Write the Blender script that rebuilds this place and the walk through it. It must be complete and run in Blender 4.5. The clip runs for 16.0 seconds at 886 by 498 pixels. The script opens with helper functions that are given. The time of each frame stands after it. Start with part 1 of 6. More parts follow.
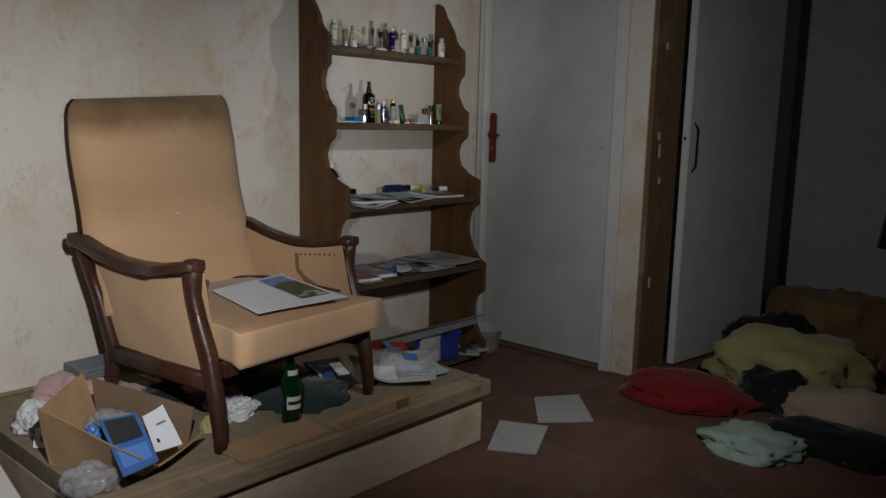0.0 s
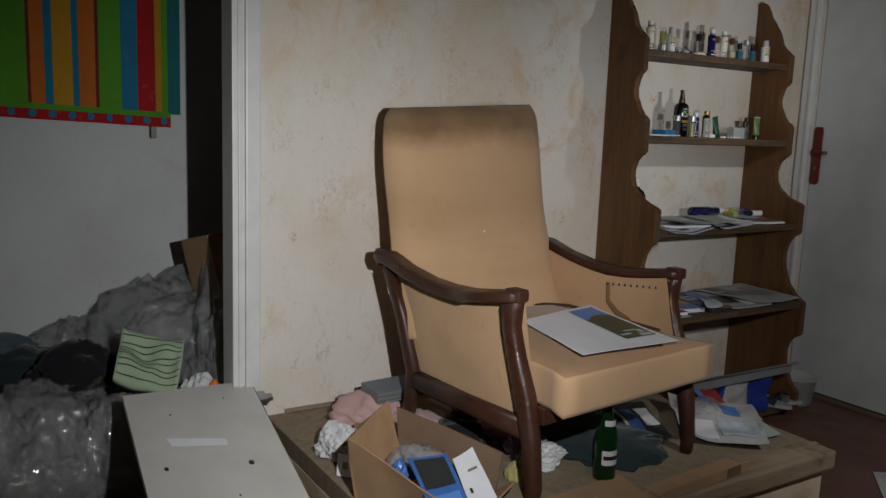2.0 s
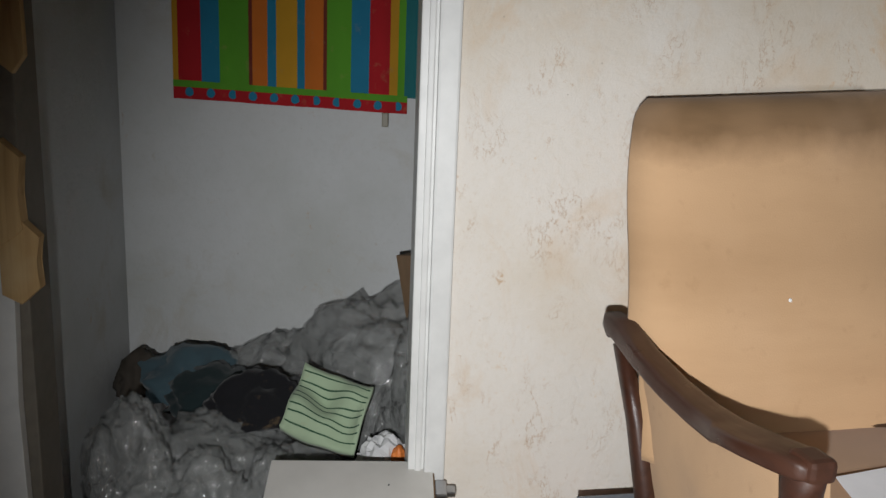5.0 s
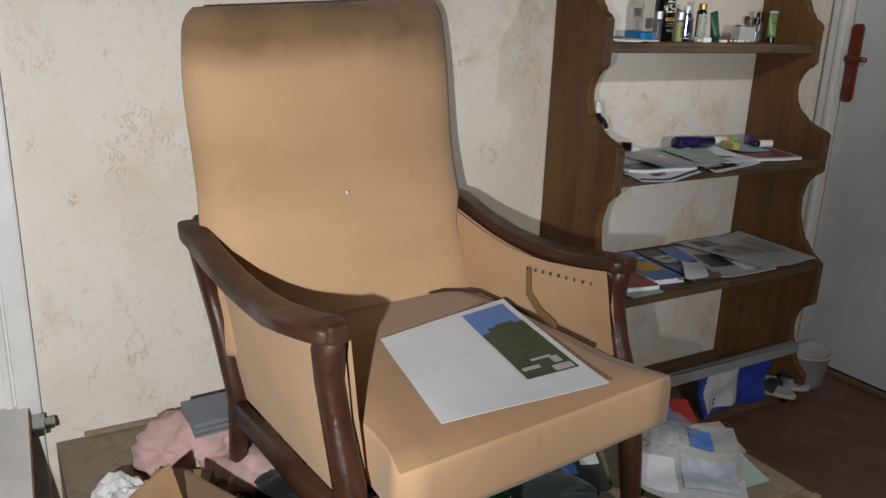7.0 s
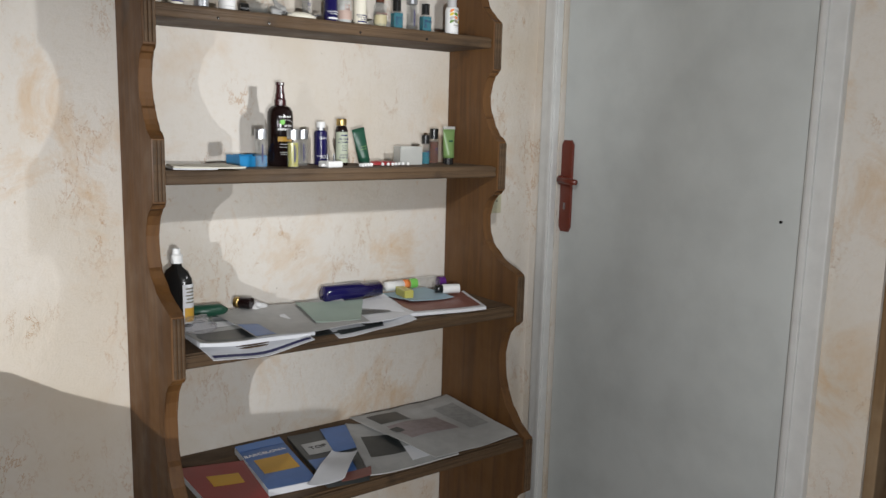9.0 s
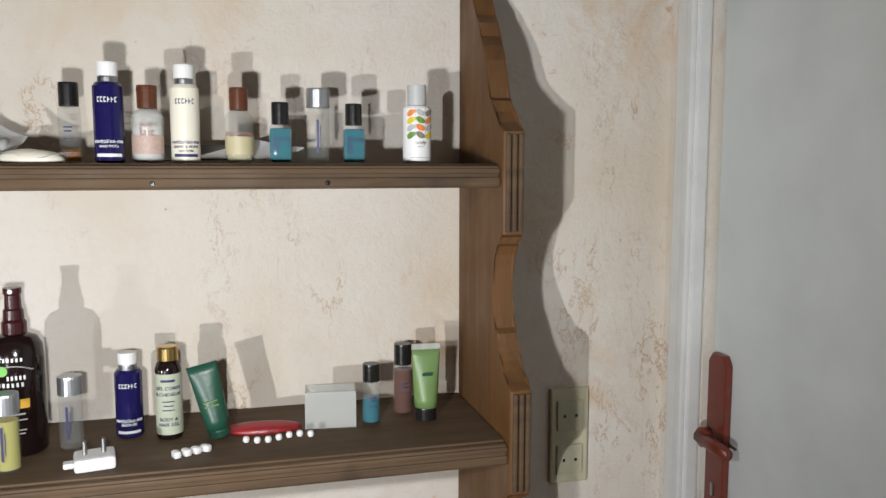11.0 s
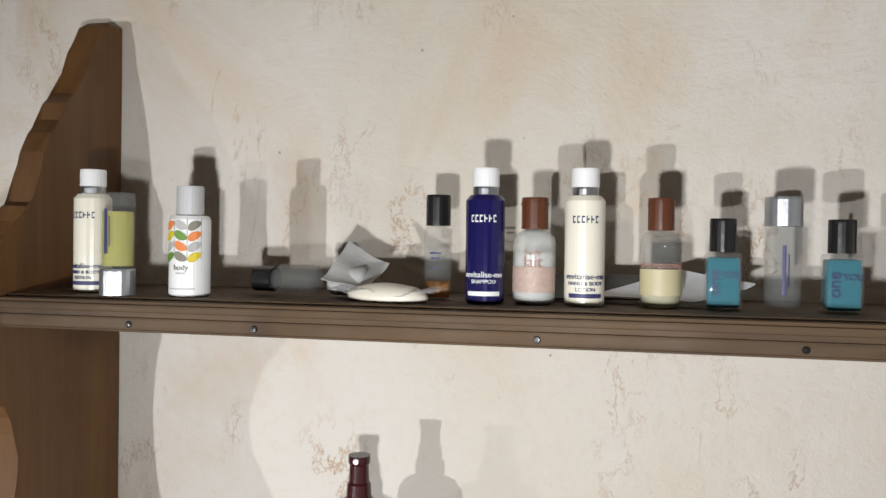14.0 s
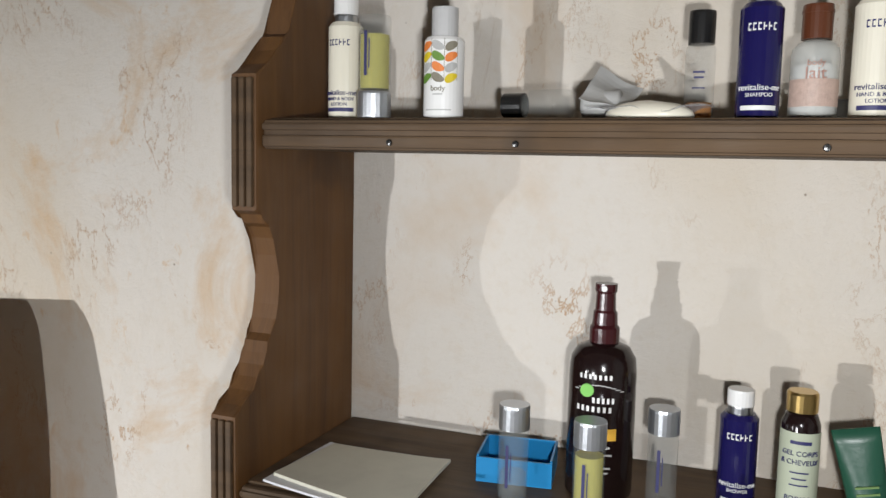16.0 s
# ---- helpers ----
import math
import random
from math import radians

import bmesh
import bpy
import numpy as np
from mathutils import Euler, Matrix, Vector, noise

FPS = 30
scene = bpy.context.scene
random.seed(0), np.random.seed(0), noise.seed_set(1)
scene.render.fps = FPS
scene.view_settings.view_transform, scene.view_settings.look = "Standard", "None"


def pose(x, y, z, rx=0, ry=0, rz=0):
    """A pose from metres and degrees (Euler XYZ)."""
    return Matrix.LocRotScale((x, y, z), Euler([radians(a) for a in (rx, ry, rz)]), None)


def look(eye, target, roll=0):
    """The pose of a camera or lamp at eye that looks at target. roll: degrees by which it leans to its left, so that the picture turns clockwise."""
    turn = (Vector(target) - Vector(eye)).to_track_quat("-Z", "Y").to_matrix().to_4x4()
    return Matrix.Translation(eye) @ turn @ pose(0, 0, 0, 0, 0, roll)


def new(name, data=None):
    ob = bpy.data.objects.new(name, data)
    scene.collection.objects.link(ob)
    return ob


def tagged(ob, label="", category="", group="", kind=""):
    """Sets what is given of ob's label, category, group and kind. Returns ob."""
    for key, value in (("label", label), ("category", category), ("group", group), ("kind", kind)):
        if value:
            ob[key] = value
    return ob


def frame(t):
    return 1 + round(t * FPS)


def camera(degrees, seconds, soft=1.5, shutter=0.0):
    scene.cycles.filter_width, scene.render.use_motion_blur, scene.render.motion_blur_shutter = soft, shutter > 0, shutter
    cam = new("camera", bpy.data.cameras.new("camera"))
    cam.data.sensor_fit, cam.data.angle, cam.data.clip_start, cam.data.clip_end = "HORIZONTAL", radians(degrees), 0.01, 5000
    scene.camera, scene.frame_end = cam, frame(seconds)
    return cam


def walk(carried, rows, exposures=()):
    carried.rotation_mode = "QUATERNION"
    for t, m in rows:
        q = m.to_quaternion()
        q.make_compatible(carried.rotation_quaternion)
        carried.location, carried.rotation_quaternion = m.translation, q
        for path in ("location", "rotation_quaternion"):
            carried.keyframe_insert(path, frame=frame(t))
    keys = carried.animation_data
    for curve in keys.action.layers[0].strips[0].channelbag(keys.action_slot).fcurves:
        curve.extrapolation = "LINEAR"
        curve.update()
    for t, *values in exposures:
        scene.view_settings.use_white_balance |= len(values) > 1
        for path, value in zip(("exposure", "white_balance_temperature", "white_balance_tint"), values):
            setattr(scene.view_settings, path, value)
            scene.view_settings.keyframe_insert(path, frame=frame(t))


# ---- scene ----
cam = camera(58.2, 16.0)
PATH = [
    (0, (0.756, 0.639, 1.159), (-0.553, 2.118, 0.843), 1.4),
    (0.5, (0.749, 0.631, 1.132), (-0.734, 1.936, 0.821), 1.7),
    (1, (0.717, 0.61, 1.151), (-0.874, 1.781, 0.84), 1.9),
    (1.5, (0.574, 0.626, 1.155), (-1.07, 1.721, 0.843), 2.1),
    (2, (0.341, 0.636, 1.153), (-1.337, 1.68, 0.848), 2.1),
    (2.5, (0.209, 0.672, 1.155), (-1.517, 1.642, 0.873), 2.1),
    (3, (0.081, 0.839, 1.151), (-1.736, 1.647, 0.943), 2.5),
    (3.2, (0.052, 0.935, 1.176), (-1.818, 1.619, 0.986), 1.7),
    (5.3, (-0.302, 1.213, 1.229), (-2.245, 1.433, 0.808), 2.3),
    (5.5, (-0.295, 1.227, 1.236), (-2.213, 1.532, 0.76), 2.2),
    (6, (-0.25, 1.295, 1.2), (-2.115, 1.798, 0.682), 2.4),
    (6.5, (-0.229, 1.325, 1.193), (-1.992, 2.073, 0.618), 2.2),
    (7, (-0.148, 1.375, 1.22), (-1.796, 2.346, 0.635), 2.1),
    (7.5, (-0.113, 1.555, 1.208), (-1.671, 2.692, 0.678), 2.1),
    (8, (-0.124, 1.868, 1.228), (-1.638, 3.106, 0.809), 1.9),
    (8.5, (-0.096, 2.089, 1.243), (-1.646, 3.309, 0.912), 1.4),
    (9, (-0.244, 2.331, 1.243), (-1.832, 3.509, 0.935), 1.4),
    (9.5, (-0.45, 2.63, 1.365), (-2.117, 3.684, 1.036), 1.5),
    (10, (-0.59, 2.98, 1.374), (-2.382, 3.812, 1.067), 1.7),
    (10.2, (-0.656, 3.078, 1.422), (-2.489, 3.821, 1.124), 1.2),
    (12.3, (-1.232, 3.407, 1.469), (-3.222, 3.609, 1.453), 0.2),
    (12.5, (-1.241, 3.406, 1.468), (-3.237, 3.539, 1.475), 0.4),
    (13, (-1.24, 3.356, 1.498), (-3.239, 3.365, 1.442), 0.6),
    (13.5, (-1.237, 3.319, 1.494), (-3.226, 3.104, 1.49), 0.9),
    (14, (-1.228, 3.283, 1.507), (-3.189, 2.891, 1.484), 0.8),
    (14.5, (-1.209, 3.244, 1.502), (-3.134, 2.701, 1.495), 1.1),
    (15, (-1.211, 3.226, 1.487), (-3.102, 2.579, 1.414), 1.0),
    (15.5, (-1.201, 3.183, 1.447), (-3.08, 2.51, 1.306), 1.1),
    (16, (-1.205, 3.195, 1.42), (-3.061, 2.478, 1.212), 1.3),
]
EXPOSURES = [(0, -0.45), (1.0, -0.4), (2.5, -0.2), (3.0, 0.25), (5.3, 0.45), (6.0, 0.45), (7.0, 0.35), (7.5, 0.45), (8.0, 0.65), (8.5, 0.9), (9.0, 1.0), (10.2, 1.2), (12.3, 1.2), (14.0, 1.15), (15.0, 1.0), (16, 1.0)]
walk(cam, [(t, look(eye, target, roll)) for t, eye, target, roll in PATH], EXPOSURES)

# ---- light: the carried torch, at the places where it is held longest ----
world = bpy.data.worlds.new("night")
scene.world = world
world.use_nodes = True
world.node_tree.nodes["Background"].inputs[0].default_value = (0.02, 0.025, 0.03, 1)
world.node_tree.nodes["Background"].inputs[1].default_value = 0.3


def torch(name, eye, target, watts, cone, soft, colour=(0.97, 0.985, 1.0)):
    lamp = bpy.data.lights.new(name, "SPOT")
    lamp.energy, lamp.spot_size, lamp.spot_blend, lamp.shadow_soft_size, lamp.color = watts, radians(cone), soft, 0.012, colour
    ob = new(name, lamp)
    ob.matrix_world = look(eye, target)
    return ob


torch("torch", (-0.05, 1.10, 1.17), (-1.95, 1.717, 0.62), 106, 80, 1.0)
torch("torch", (-0.20, 2.40, 1.15), (-1.25, 3.60, 0.70), 32, 150, 1.0)
torch("torch", (-1.20, 3.23, 1.38), (-1.95, 3.30, 1.42), 6.5, 130, 0.8)


# ---- materials ----
class Nodes:
    """A node material with a Principled shader, and short calls to wire it."""

    def __init__(self, name, colour, rough=0.7, metal=0.0, spec=0.5):
        self.m = bpy.data.materials.new(name)
        self.m.use_nodes = True
        self.t = self.m.node_tree
        self.b = self.t.nodes["Principled BSDF"]
        self.b.inputs["Base Color"].default_value = (*colour, 1)
        self.b.inputs["Roughness"].default_value = rough
        self.b.inputs["Metallic"].default_value = metal
        self.b.inputs["Specular IOR Level"].default_value = spec
        self.co = self.t.nodes.new("ShaderNodeTexCoord").outputs["Object"]
        self.last = None

    def stretch(self, sx, sy, sz):
        n = self.t.nodes.new("ShaderNodeMapping")
        n.inputs["Scale"].default_value = (sx, sy, sz)
        self.t.links.new(self.co, n.inputs[0])
        return n.outputs[0]

    def noise(self, scale, detail=4, rough=0.6, co=None, distort=0.0):
        n = self.t.nodes.new("ShaderNodeTexNoise")
        n.inputs["Scale"].default_value, n.inputs["Detail"].default_value = scale, detail
        n.inputs["Roughness"].default_value, n.inputs["Distortion"].default_value = rough, distort
        self.t.links.new(co or self.co, n.inputs["Vector"])
        return n.outputs["Fac"]

    def voronoi(self, scale, co=None, feature="DISTANCE_TO_EDGE"):
        n = self.t.nodes.new("ShaderNodeTexVoronoi")
        n.feature = feature
        n.inputs["Scale"].default_value = scale
        self.t.links.new(co or self.co, n.inputs["Vector"])
        return n.outputs["Distance"]

    def span(self, fac, lo, hi, a=0.0, b=1.0):
        n = self.t.nodes.new("ShaderNodeMapRange")
        for i, v in ((1, lo), (2, hi), (3, a), (4, b)):
            n.inputs[i].default_value = v
        self.t.links.new(fac, n.inputs[0])
        return n.outputs[0]

    def times(self, a, b):
        n = self.t.nodes.new("ShaderNodeMath")
        n.operation = "MULTIPLY"
        self.t.links.new(a, n.inputs[0])
        self.t.links.new(b, n.inputs[1])
        return n.outputs[0]

    def blend(self, fac, colour):
        """Lays colour over the base where fac is 1."""
        n = self.t.nodes.new("ShaderNodeMix")
        n.data_type = "RGBA"
        self.t.links.new(fac, n.inputs[0])
        if self.last:
            self.t.links.new(self.last, n.inputs[6])
        else:
            n.inputs[6].default_value = self.b.inputs["Base Color"].default_value
        n.inputs[7].default_value = (*colour, 1)
        self.last = n.outputs[2]
        self.t.links.new(self.last, self.b.inputs["Base Color"])
        return self

    def bump(self, height, strength=0.3, dist=0.01):
        n = self.t.nodes.new("ShaderNodeBump")
        n.inputs["Strength"].default_value, n.inputs["Distance"].default_value = strength, dist
        self.t.links.new(height, n.inputs["Height"])
        old = self.b.inputs["Normal"]
        if old.is_linked:
            self.t.links.new(old.links[0].from_socket, n.inputs["Normal"])
        self.t.links.new(n.outputs[0], old)
        return self

    def roughness(self, fac, lo, hi):
        self.t.links.new(self.span(fac, 0.3, 0.7, lo, hi), self.b.inputs["Roughness"])
        return self


def plaster(name, base, stain, orange, chips=0.0):
    n = Nodes(name, base, 0.85, spec=0.25)
    n.blend(n.span(n.noise(1.6, 5, 0.55), 0.47, 0.66, 0, 0.8), stain)
    n.blend(n.times(n.span(n.noise(4.5, 6, 0.7, distort=0.6), 0.52, 0.68), n.span(n.noise(1.4, 2), 0.42, 0.56, 0.0, 0.8)), orange)
    scr = n.noise(20, 9, 0.8, distort=0.35)
    n.blend(n.times(n.span(scr, 0.60, 0.66, 0, 0.7), n.span(n.noise(2.3, 4), 0.52, 0.62)), (0.46, 0.27, 0.12))
    n.blend(n.times(n.span(n.noise(9, 9, 0.8, n.stretch(1, 1.7, 0.7), 0.8), 0.62, 0.655, 0, 0.6), n.span(n.noise(1.9, 3), 0.5, 0.6)), (0.36, 0.22, 0.12))
    for sc, mask, lim in ((7.0, 4.1, 0.595), (15.0, 6.3, 0.585)):
        ln = n.noise(sc, 6, 0.7, n.stretch(1.0, 1.6, 0.8), 0.25)
        line = n.times(n.times(n.span(ln, 0.488, 0.499), n.span(ln, 0.501, 0.512, 1, 0)), n.span(n.noise(mask, 3, 0.5, n.stretch(1.1, 1.4, 1)), lim - 0.03, lim + 0.08, 0, chips))
        n.blend(line, (0.48, 0.27, 0.12))
        n.bump(line, 0.4, 0.003)
    n.blend(n.span(n.noise(3.3, 5, 0.65, n.stretch(1, 1.2, 0.8), 0.8), 0.55, 0.74, 0, 0.5 * chips + 0.1), orange)
    n.bump(scr, 0.25, 0.012)
    n.blend(n.span(n.voronoi(17, feature="F1"), 0.012, 0.03, 0.75, 0.0), (0.2, 0.14, 0.09))
    n.blend(n.span(n.noise(55, 5, 0.75), 0.5, 0.72, 0, 0.35), stain)
    n.blend(n.times(n.span(n.noise(22, 8, 0.8, n.stretch(1, 1.2, 0.9), 0.5), 0.60, 0.66, 0, 0.7), n.span(n.noise(2.9, 3), 0.47, 0.6)), orange)
    n.bump(n.noise(6, 7, 0.7, n.stretch(1, 1.1, 1.3), 0.8), 0.3, 0.012)
    n.bump(n.noise(9, 6, 0.6, distort=0.5), 0.25, 0.012)
    n.bump(n.noise(70, 5, 0.7), 0.3, 0.004)
    return n.m


def timber(name, base, dark, light, along="z", rough=0.45):
    n = Nodes(name, base, rough)
    sc = {"x": (1.2, 16, 16), "y": (16, 1.2, 16), "z": (11, 13, 0.7)}[along]
    g = n.noise(3.2, 7, 0.65, n.stretch(*sc), 0.6)
    n.blend(n.span(g, 0.42, 0.78, 0, 0.9), dark)
    n.blend(n.span(n.noise(3.5, 4), 0.55, 0.75, 0, 0.6), light)
    n.blend(n.span(n.noise(6, 3), 0.62, 0.72, 0, 0.6), tuple(c * 0.4 for c in dark))
    n.bump(g, 0.35, 0.003)
    n.roughness(n.noise(8, 3), rough - 0.05, rough + 0.3)
    return n.m


def plain(name, colour, rough=0.5, metal=0.0, vary=0.25, scale=30, bump=0.12, spec=0.5):
    """A paint, paper, plastic or metal with mottling and fine relief."""
    n = Nodes(name, colour, rough, metal, spec)
    n.blend(n.span(n.noise(scale, 5), 0.4, 0.75, 0, vary), tuple(c * 0.55 for c in colour))
    n.blend(n.span(n.noise(scale * 0.2, 3), 0.5, 0.75, 0, vary), tuple(min(1, c * 0.7 + 0.06) for c in colour))
    n.bump(n.noise(scale * 3, 4), bump, 0.002)
    return n.m


def cloth(name, colour, weave=240, worn=(0.3, 0.2, 0.1)):
    n = Nodes(name, colour, 0.95, spec=0.15)
    n.b.inputs["Sheen Weight"].default_value = 0.15
    n.blend(n.span(n.noise(5, 4), 0.45, 0.8, 0, 0.5), tuple(c * 0.72 for c in colour))
    n.blend(n.span(n.noise(18, 5), 0.62, 0.75, 0, 0.35), worn)
    n.bump(n.noise(weave, 2), 0.25, 0.002)
    return n.m


def clear(name, colour, rough=0.08, trans=1.0):
    n = Nodes(name, colour, rough)
    n.b.inputs["Transmission Weight"].default_value = trans
    n.b.inputs["IOR"].default_value = 1.35
    n.bump(n.noise(60, 3), 0.05, 0.001)
    return n.m


def film(name, colour, see, rough=0.18):
    """Thin plastic film: part see-through, with a sharp gloss."""
    n = Nodes(name, colour, rough, spec=1.0)
    n.b.inputs["IOR"].default_value = 1.7
    n.b.inputs["Alpha"].default_value = 1 - see
    n.bump(n.noise(7, 3, 0.5, distort=1.2), 0.6, 0.05)
    n.bump(n.voronoi(16), 0.25, 0.02)
    n.bump(n.noise(38, 3, 0.6, distort=2.0), 0.55, 0.008)
    n.bump(n.voronoi(20), 0.7, 0.012)
    n.bump(n.voronoi(48), 0.35, 0.004)
    n.b.inputs["Coat Weight"].default_value = 1.0
    n.b.inputs["Coat Roughness"].default_value = 0.05
    return n.m


def glassy(name, colour, solid, rough=0.06):
    """Thin clear plastic wall: mostly see-through, with a sharp gloss."""
    n = Nodes(name, colour, rough, spec=0.7)
    n.b.inputs["Alpha"].default_value = solid
    n.bump(n.noise(60, 3), 0.05, 0.001)
    return n.m


WALL = plaster("cream_plaster", (0.71, 0.665, 0.605), (0.63, 0.55, 0.44), (0.62, 0.44, 0.27), 0.75)
ROOM_PLASTER = plaster("grey_white_plaster", (0.55, 0.56, 0.56), (0.46, 0.47, 0.45), (0.45, 0.42, 0.36))
CEILING = plaster("ceiling_plaster", (0.62, 0.58, 0.52), (0.5, 0.46, 0.4), (0.5, 0.4, 0.28))
PLINTH = plaster("plinth_plaster", (0.66, 0.55, 0.42), (0.52, 0.42, 0.31), (0.5, 0.34, 0.2))
def dusty_floor():
    n = Nodes("red_brown_floor", (0.15, 0.072, 0.050), 0.55)
    n.blend(n.span(n.noise(2.2, 6, 0.65), 0.45, 0.65, 0, 0.7), (0.085, 0.042, 0.032))
    n.blend(n.span(n.noise(6, 7, 0.75, distort=0.5), 0.55, 0.70, 0, 0.6), (0.24, 0.17, 0.13))
    n.blend(n.span(n.noise(40, 6, 0.8), 0.60, 0.68, 0, 0.6), (0.30, 0.25, 0.21))
    n.bump(n.noise(30, 6), 0.3, 0.004)
    n.roughness(n.noise(5, 4), 0.4, 0.8)
    return n.m


FLOOR = dusty_floor()
CORK = plain("worn_cork_sheet", (0.26, 0.20, 0.13), 0.8, vary=0.8, scale=40, bump=0.4)
GREYWOOD = timber("weathered_wood_edge", (0.30, 0.22, 0.14), (0.14, 0.09, 0.055), (0.38, 0.30, 0.21), "y", 0.7)
OAK = timber("dark_stained_pine", (0.135, 0.060, 0.016), (0.055, 0.023, 0.008), (0.19, 0.092, 0.026), "z", 0.5)
SHELFWOOD = timber("dusty_shelf_pine", (0.105, 0.062, 0.030), (0.030, 0.017, 0.009), (0.150, 0.100, 0.058), "y", 0.6)
FRAMEWOOD = timber("polished_dark_mahogany", (0.055, 0.02, 0.011), (0.025, 0.010, 0.006), (0.08, 0.035, 0.02), "x", 0.28)
RAWWOOD = timber("bare_brown_wood", (0.20, 0.12, 0.055), (0.11, 0.06, 0.026), (0.34, 0.26, 0.17), "z", 0.8)
YELLOWWOOD = timber("splintered_pine", (0.50, 0.33, 0.15), (0.30, 0.17, 0.06), (0.60, 0.46, 0.27), "z", 0.8)
DOORPAINT = plain("grey_white_door_paint", (0.59, 0.615, 0.60), 0.55, vary=0.35, scale=5, bump=0.1)
TRIM = plain("white_gloss_trim", (0.68, 0.68, 0.66), 0.4, vary=0.25, scale=18)
RUST = plain("red_brown_enamel", (0.16, 0.03, 0.016), 0.35, vary=0.5, scale=60)
VELVET = cloth("tan_velour", (0.54, 0.345, 0.195), 300, (0.30, 0.17, 0.08))
# Darker copy of the tan velour for the seat top, shade included in its colour
SHADEDSEAT = cloth("worn_velour_shaded_top", (0.37, 0.225, 0.125), 300, (0.24, 0.14, 0.07))
BROWNTRIM = cloth("dark_brown_piping", (0.06, 0.03, 0.015), 300, (0.05, 0.03, 0.015))
GREASE = cloth("darkened_velour", (0.22, 0.13, 0.06), 300, (0.15, 0.09, 0.04))
PAPER = plain("white_paper", (0.76, 0.77, 0.80), 0.6, vary=0.2, scale=12)
GREYPAPER = plain("grey_paper", (0.48, 0.48, 0.47), 0.6, vary=0.5, scale=16)
GREENPAPER = plain("pale_green_paper", (0.36, 0.46, 0.40), 0.6, vary=0.25, scale=16)
REDPAPER = plain("red_cover", (0.30, 0.035, 0.03), 0.4, vary=0.3, scale=16)
PINKPAPER = plain("brown_red_cover", (0.25, 0.10, 0.08), 0.45, vary=0.3)
BLUEPAPER = plain("blue_cover", (0.05, 0.15, 0.42), 0.35, vary=0.4, scale=22)
SKYBLUE = plain("sky_blue_print", (0.10, 0.24, 0.60), 0.4, vary=0.2, scale=10)
DARKPRINT = plain("dark_photo_print", (0.03, 0.035, 0.035), 0.35, vary=0.5, scale=50)
HILLPRINT = plain("green_hill_print", (0.045, 0.07, 0.035), 0.4, vary=0.7, scale=40)
CARD = plain("brown_cardboard", (0.36, 0.22, 0.115), 0.8, vary=0.4, scale=14)
CARDEDGE = plain("dark_cardboard", (0.16, 0.10, 0.06), 0.85, vary=0.4, scale=14)
BOARD = plain("white_melamine", (0.60, 0.58, 0.54), 0.45, vary=0.3, scale=7)
STEEL = plain("dull_steel", (0.45, 0.46, 0.48), 0.32, 1.0, vary=0.3)
BRASS = plain("gold_metal", (0.60, 0.42, 0.16), 0.28, 1.0, vary=0.3)
ALU = plain("brushed_silver_cap", (0.55, 0.57, 0.60), 0.35, 0.9, vary=0.15, scale=80)
BLACK = plain("black_plastic", (0.012, 0.012, 0.012), 0.25, vary=0.1)
WHITE = plain("white_plastic", (0.80, 0.80, 0.79), 0.35, vary=0.12)
BROWNCAP = plain("brown_plastic", (0.10, 0.030, 0.012), 0.3, vary=0.2)
PURPLECAP = plain("purple_plastic", (0.10, 0.02, 0.18), 0.35)
CREAM = plain("cream_lotion", (0.78, 0.74, 0.62), 0.3, vary=0.08)
MILK = plain("milky_lotion", (0.72, 0.72, 0.70), 0.3, vary=0.1)
NAVY = plain("navy_plastic", (0.012, 0.010, 0.075), 0.12, vary=0.2)
DARKBOTTLE = plain("dark_brown_bottle", (0.012, 0.006, 0.006), 0.14, vary=0.2)
MAROON = plain("maroon_plastic", (0.045, 0.008, 0.01), 0.25)
GREENTUBE = plain("dark_green_tube", (0.015, 0.075, 0.045), 0.35, vary=0.2)
LIMETUBE = plain("sage_green_tube", (0.16, 0.26, 0.09), 0.4, vary=0.2)
CYANBOX = plain("cyan_plastic", (0.01, 0.23, 0.52), 0.35, vary=0.2)
REDPLASTIC = plain("red_plastic", (0.32, 0.02, 0.025), 0.35, vary=0.2)
CLEAR = glassy("clear_plastic", (0.36, 0.38, 0.37), 0.15, 0.04)
FROST = glassy("frosted_plastic", (0.62, 0.63, 0.60), 0.45, 0.3)
TEAL = clear("teal_liquid", (0.002, 0.20, 0.27), 0.08, 0.25)
AMBER = clear("amber_liquid", (0.62, 0.25, 0.04), 0.1, 0.3)
YELLOWLIQ = clear("yellow_gel", (0.62, 0.58, 0.16), 0.12, 0.3)
PALEGEL = clear("pale_gel", (0.70, 0.66, 0.44), 0.15, 0.3)
BROWNLIQ = clear("brown_liquid", (0.25, 0.07, 0.03), 0.1, 0.6)
BEERGLASS = clear("green_bottle_glass", (0.015, 0.11, 0.03), 0.04, 0.85)
BAG = film("grey_plastic_film", (0.36, 0.37, 0.36), 0.55, 0.10)
CLEARBAG = film("clear_plastic_film", (0.50, 0.50, 0.54), 0.62, 0.10)
INK = plain("navy_ink", (0.03, 0.03, 0.12), 0.5)
WINE = plain("red_brown_ink", (0.40, 0.22, 0.18), 0.5, vary=0.2)
ORANGE = plain("orange_ink", (0.75, 0.22, 0.05), 0.5, vary=0.1)
YELLOW = plain("yellow_ink", (0.68, 0.52, 0.02), 0.5, vary=0.1)
GREEN = plain("green_ink", (0.13, 0.26, 0.04), 0.5, vary=0.1)
BRIGHTGREEN = plain("bright_green_ink", (0.20, 0.55, 0.10), 0.5, vary=0.1)
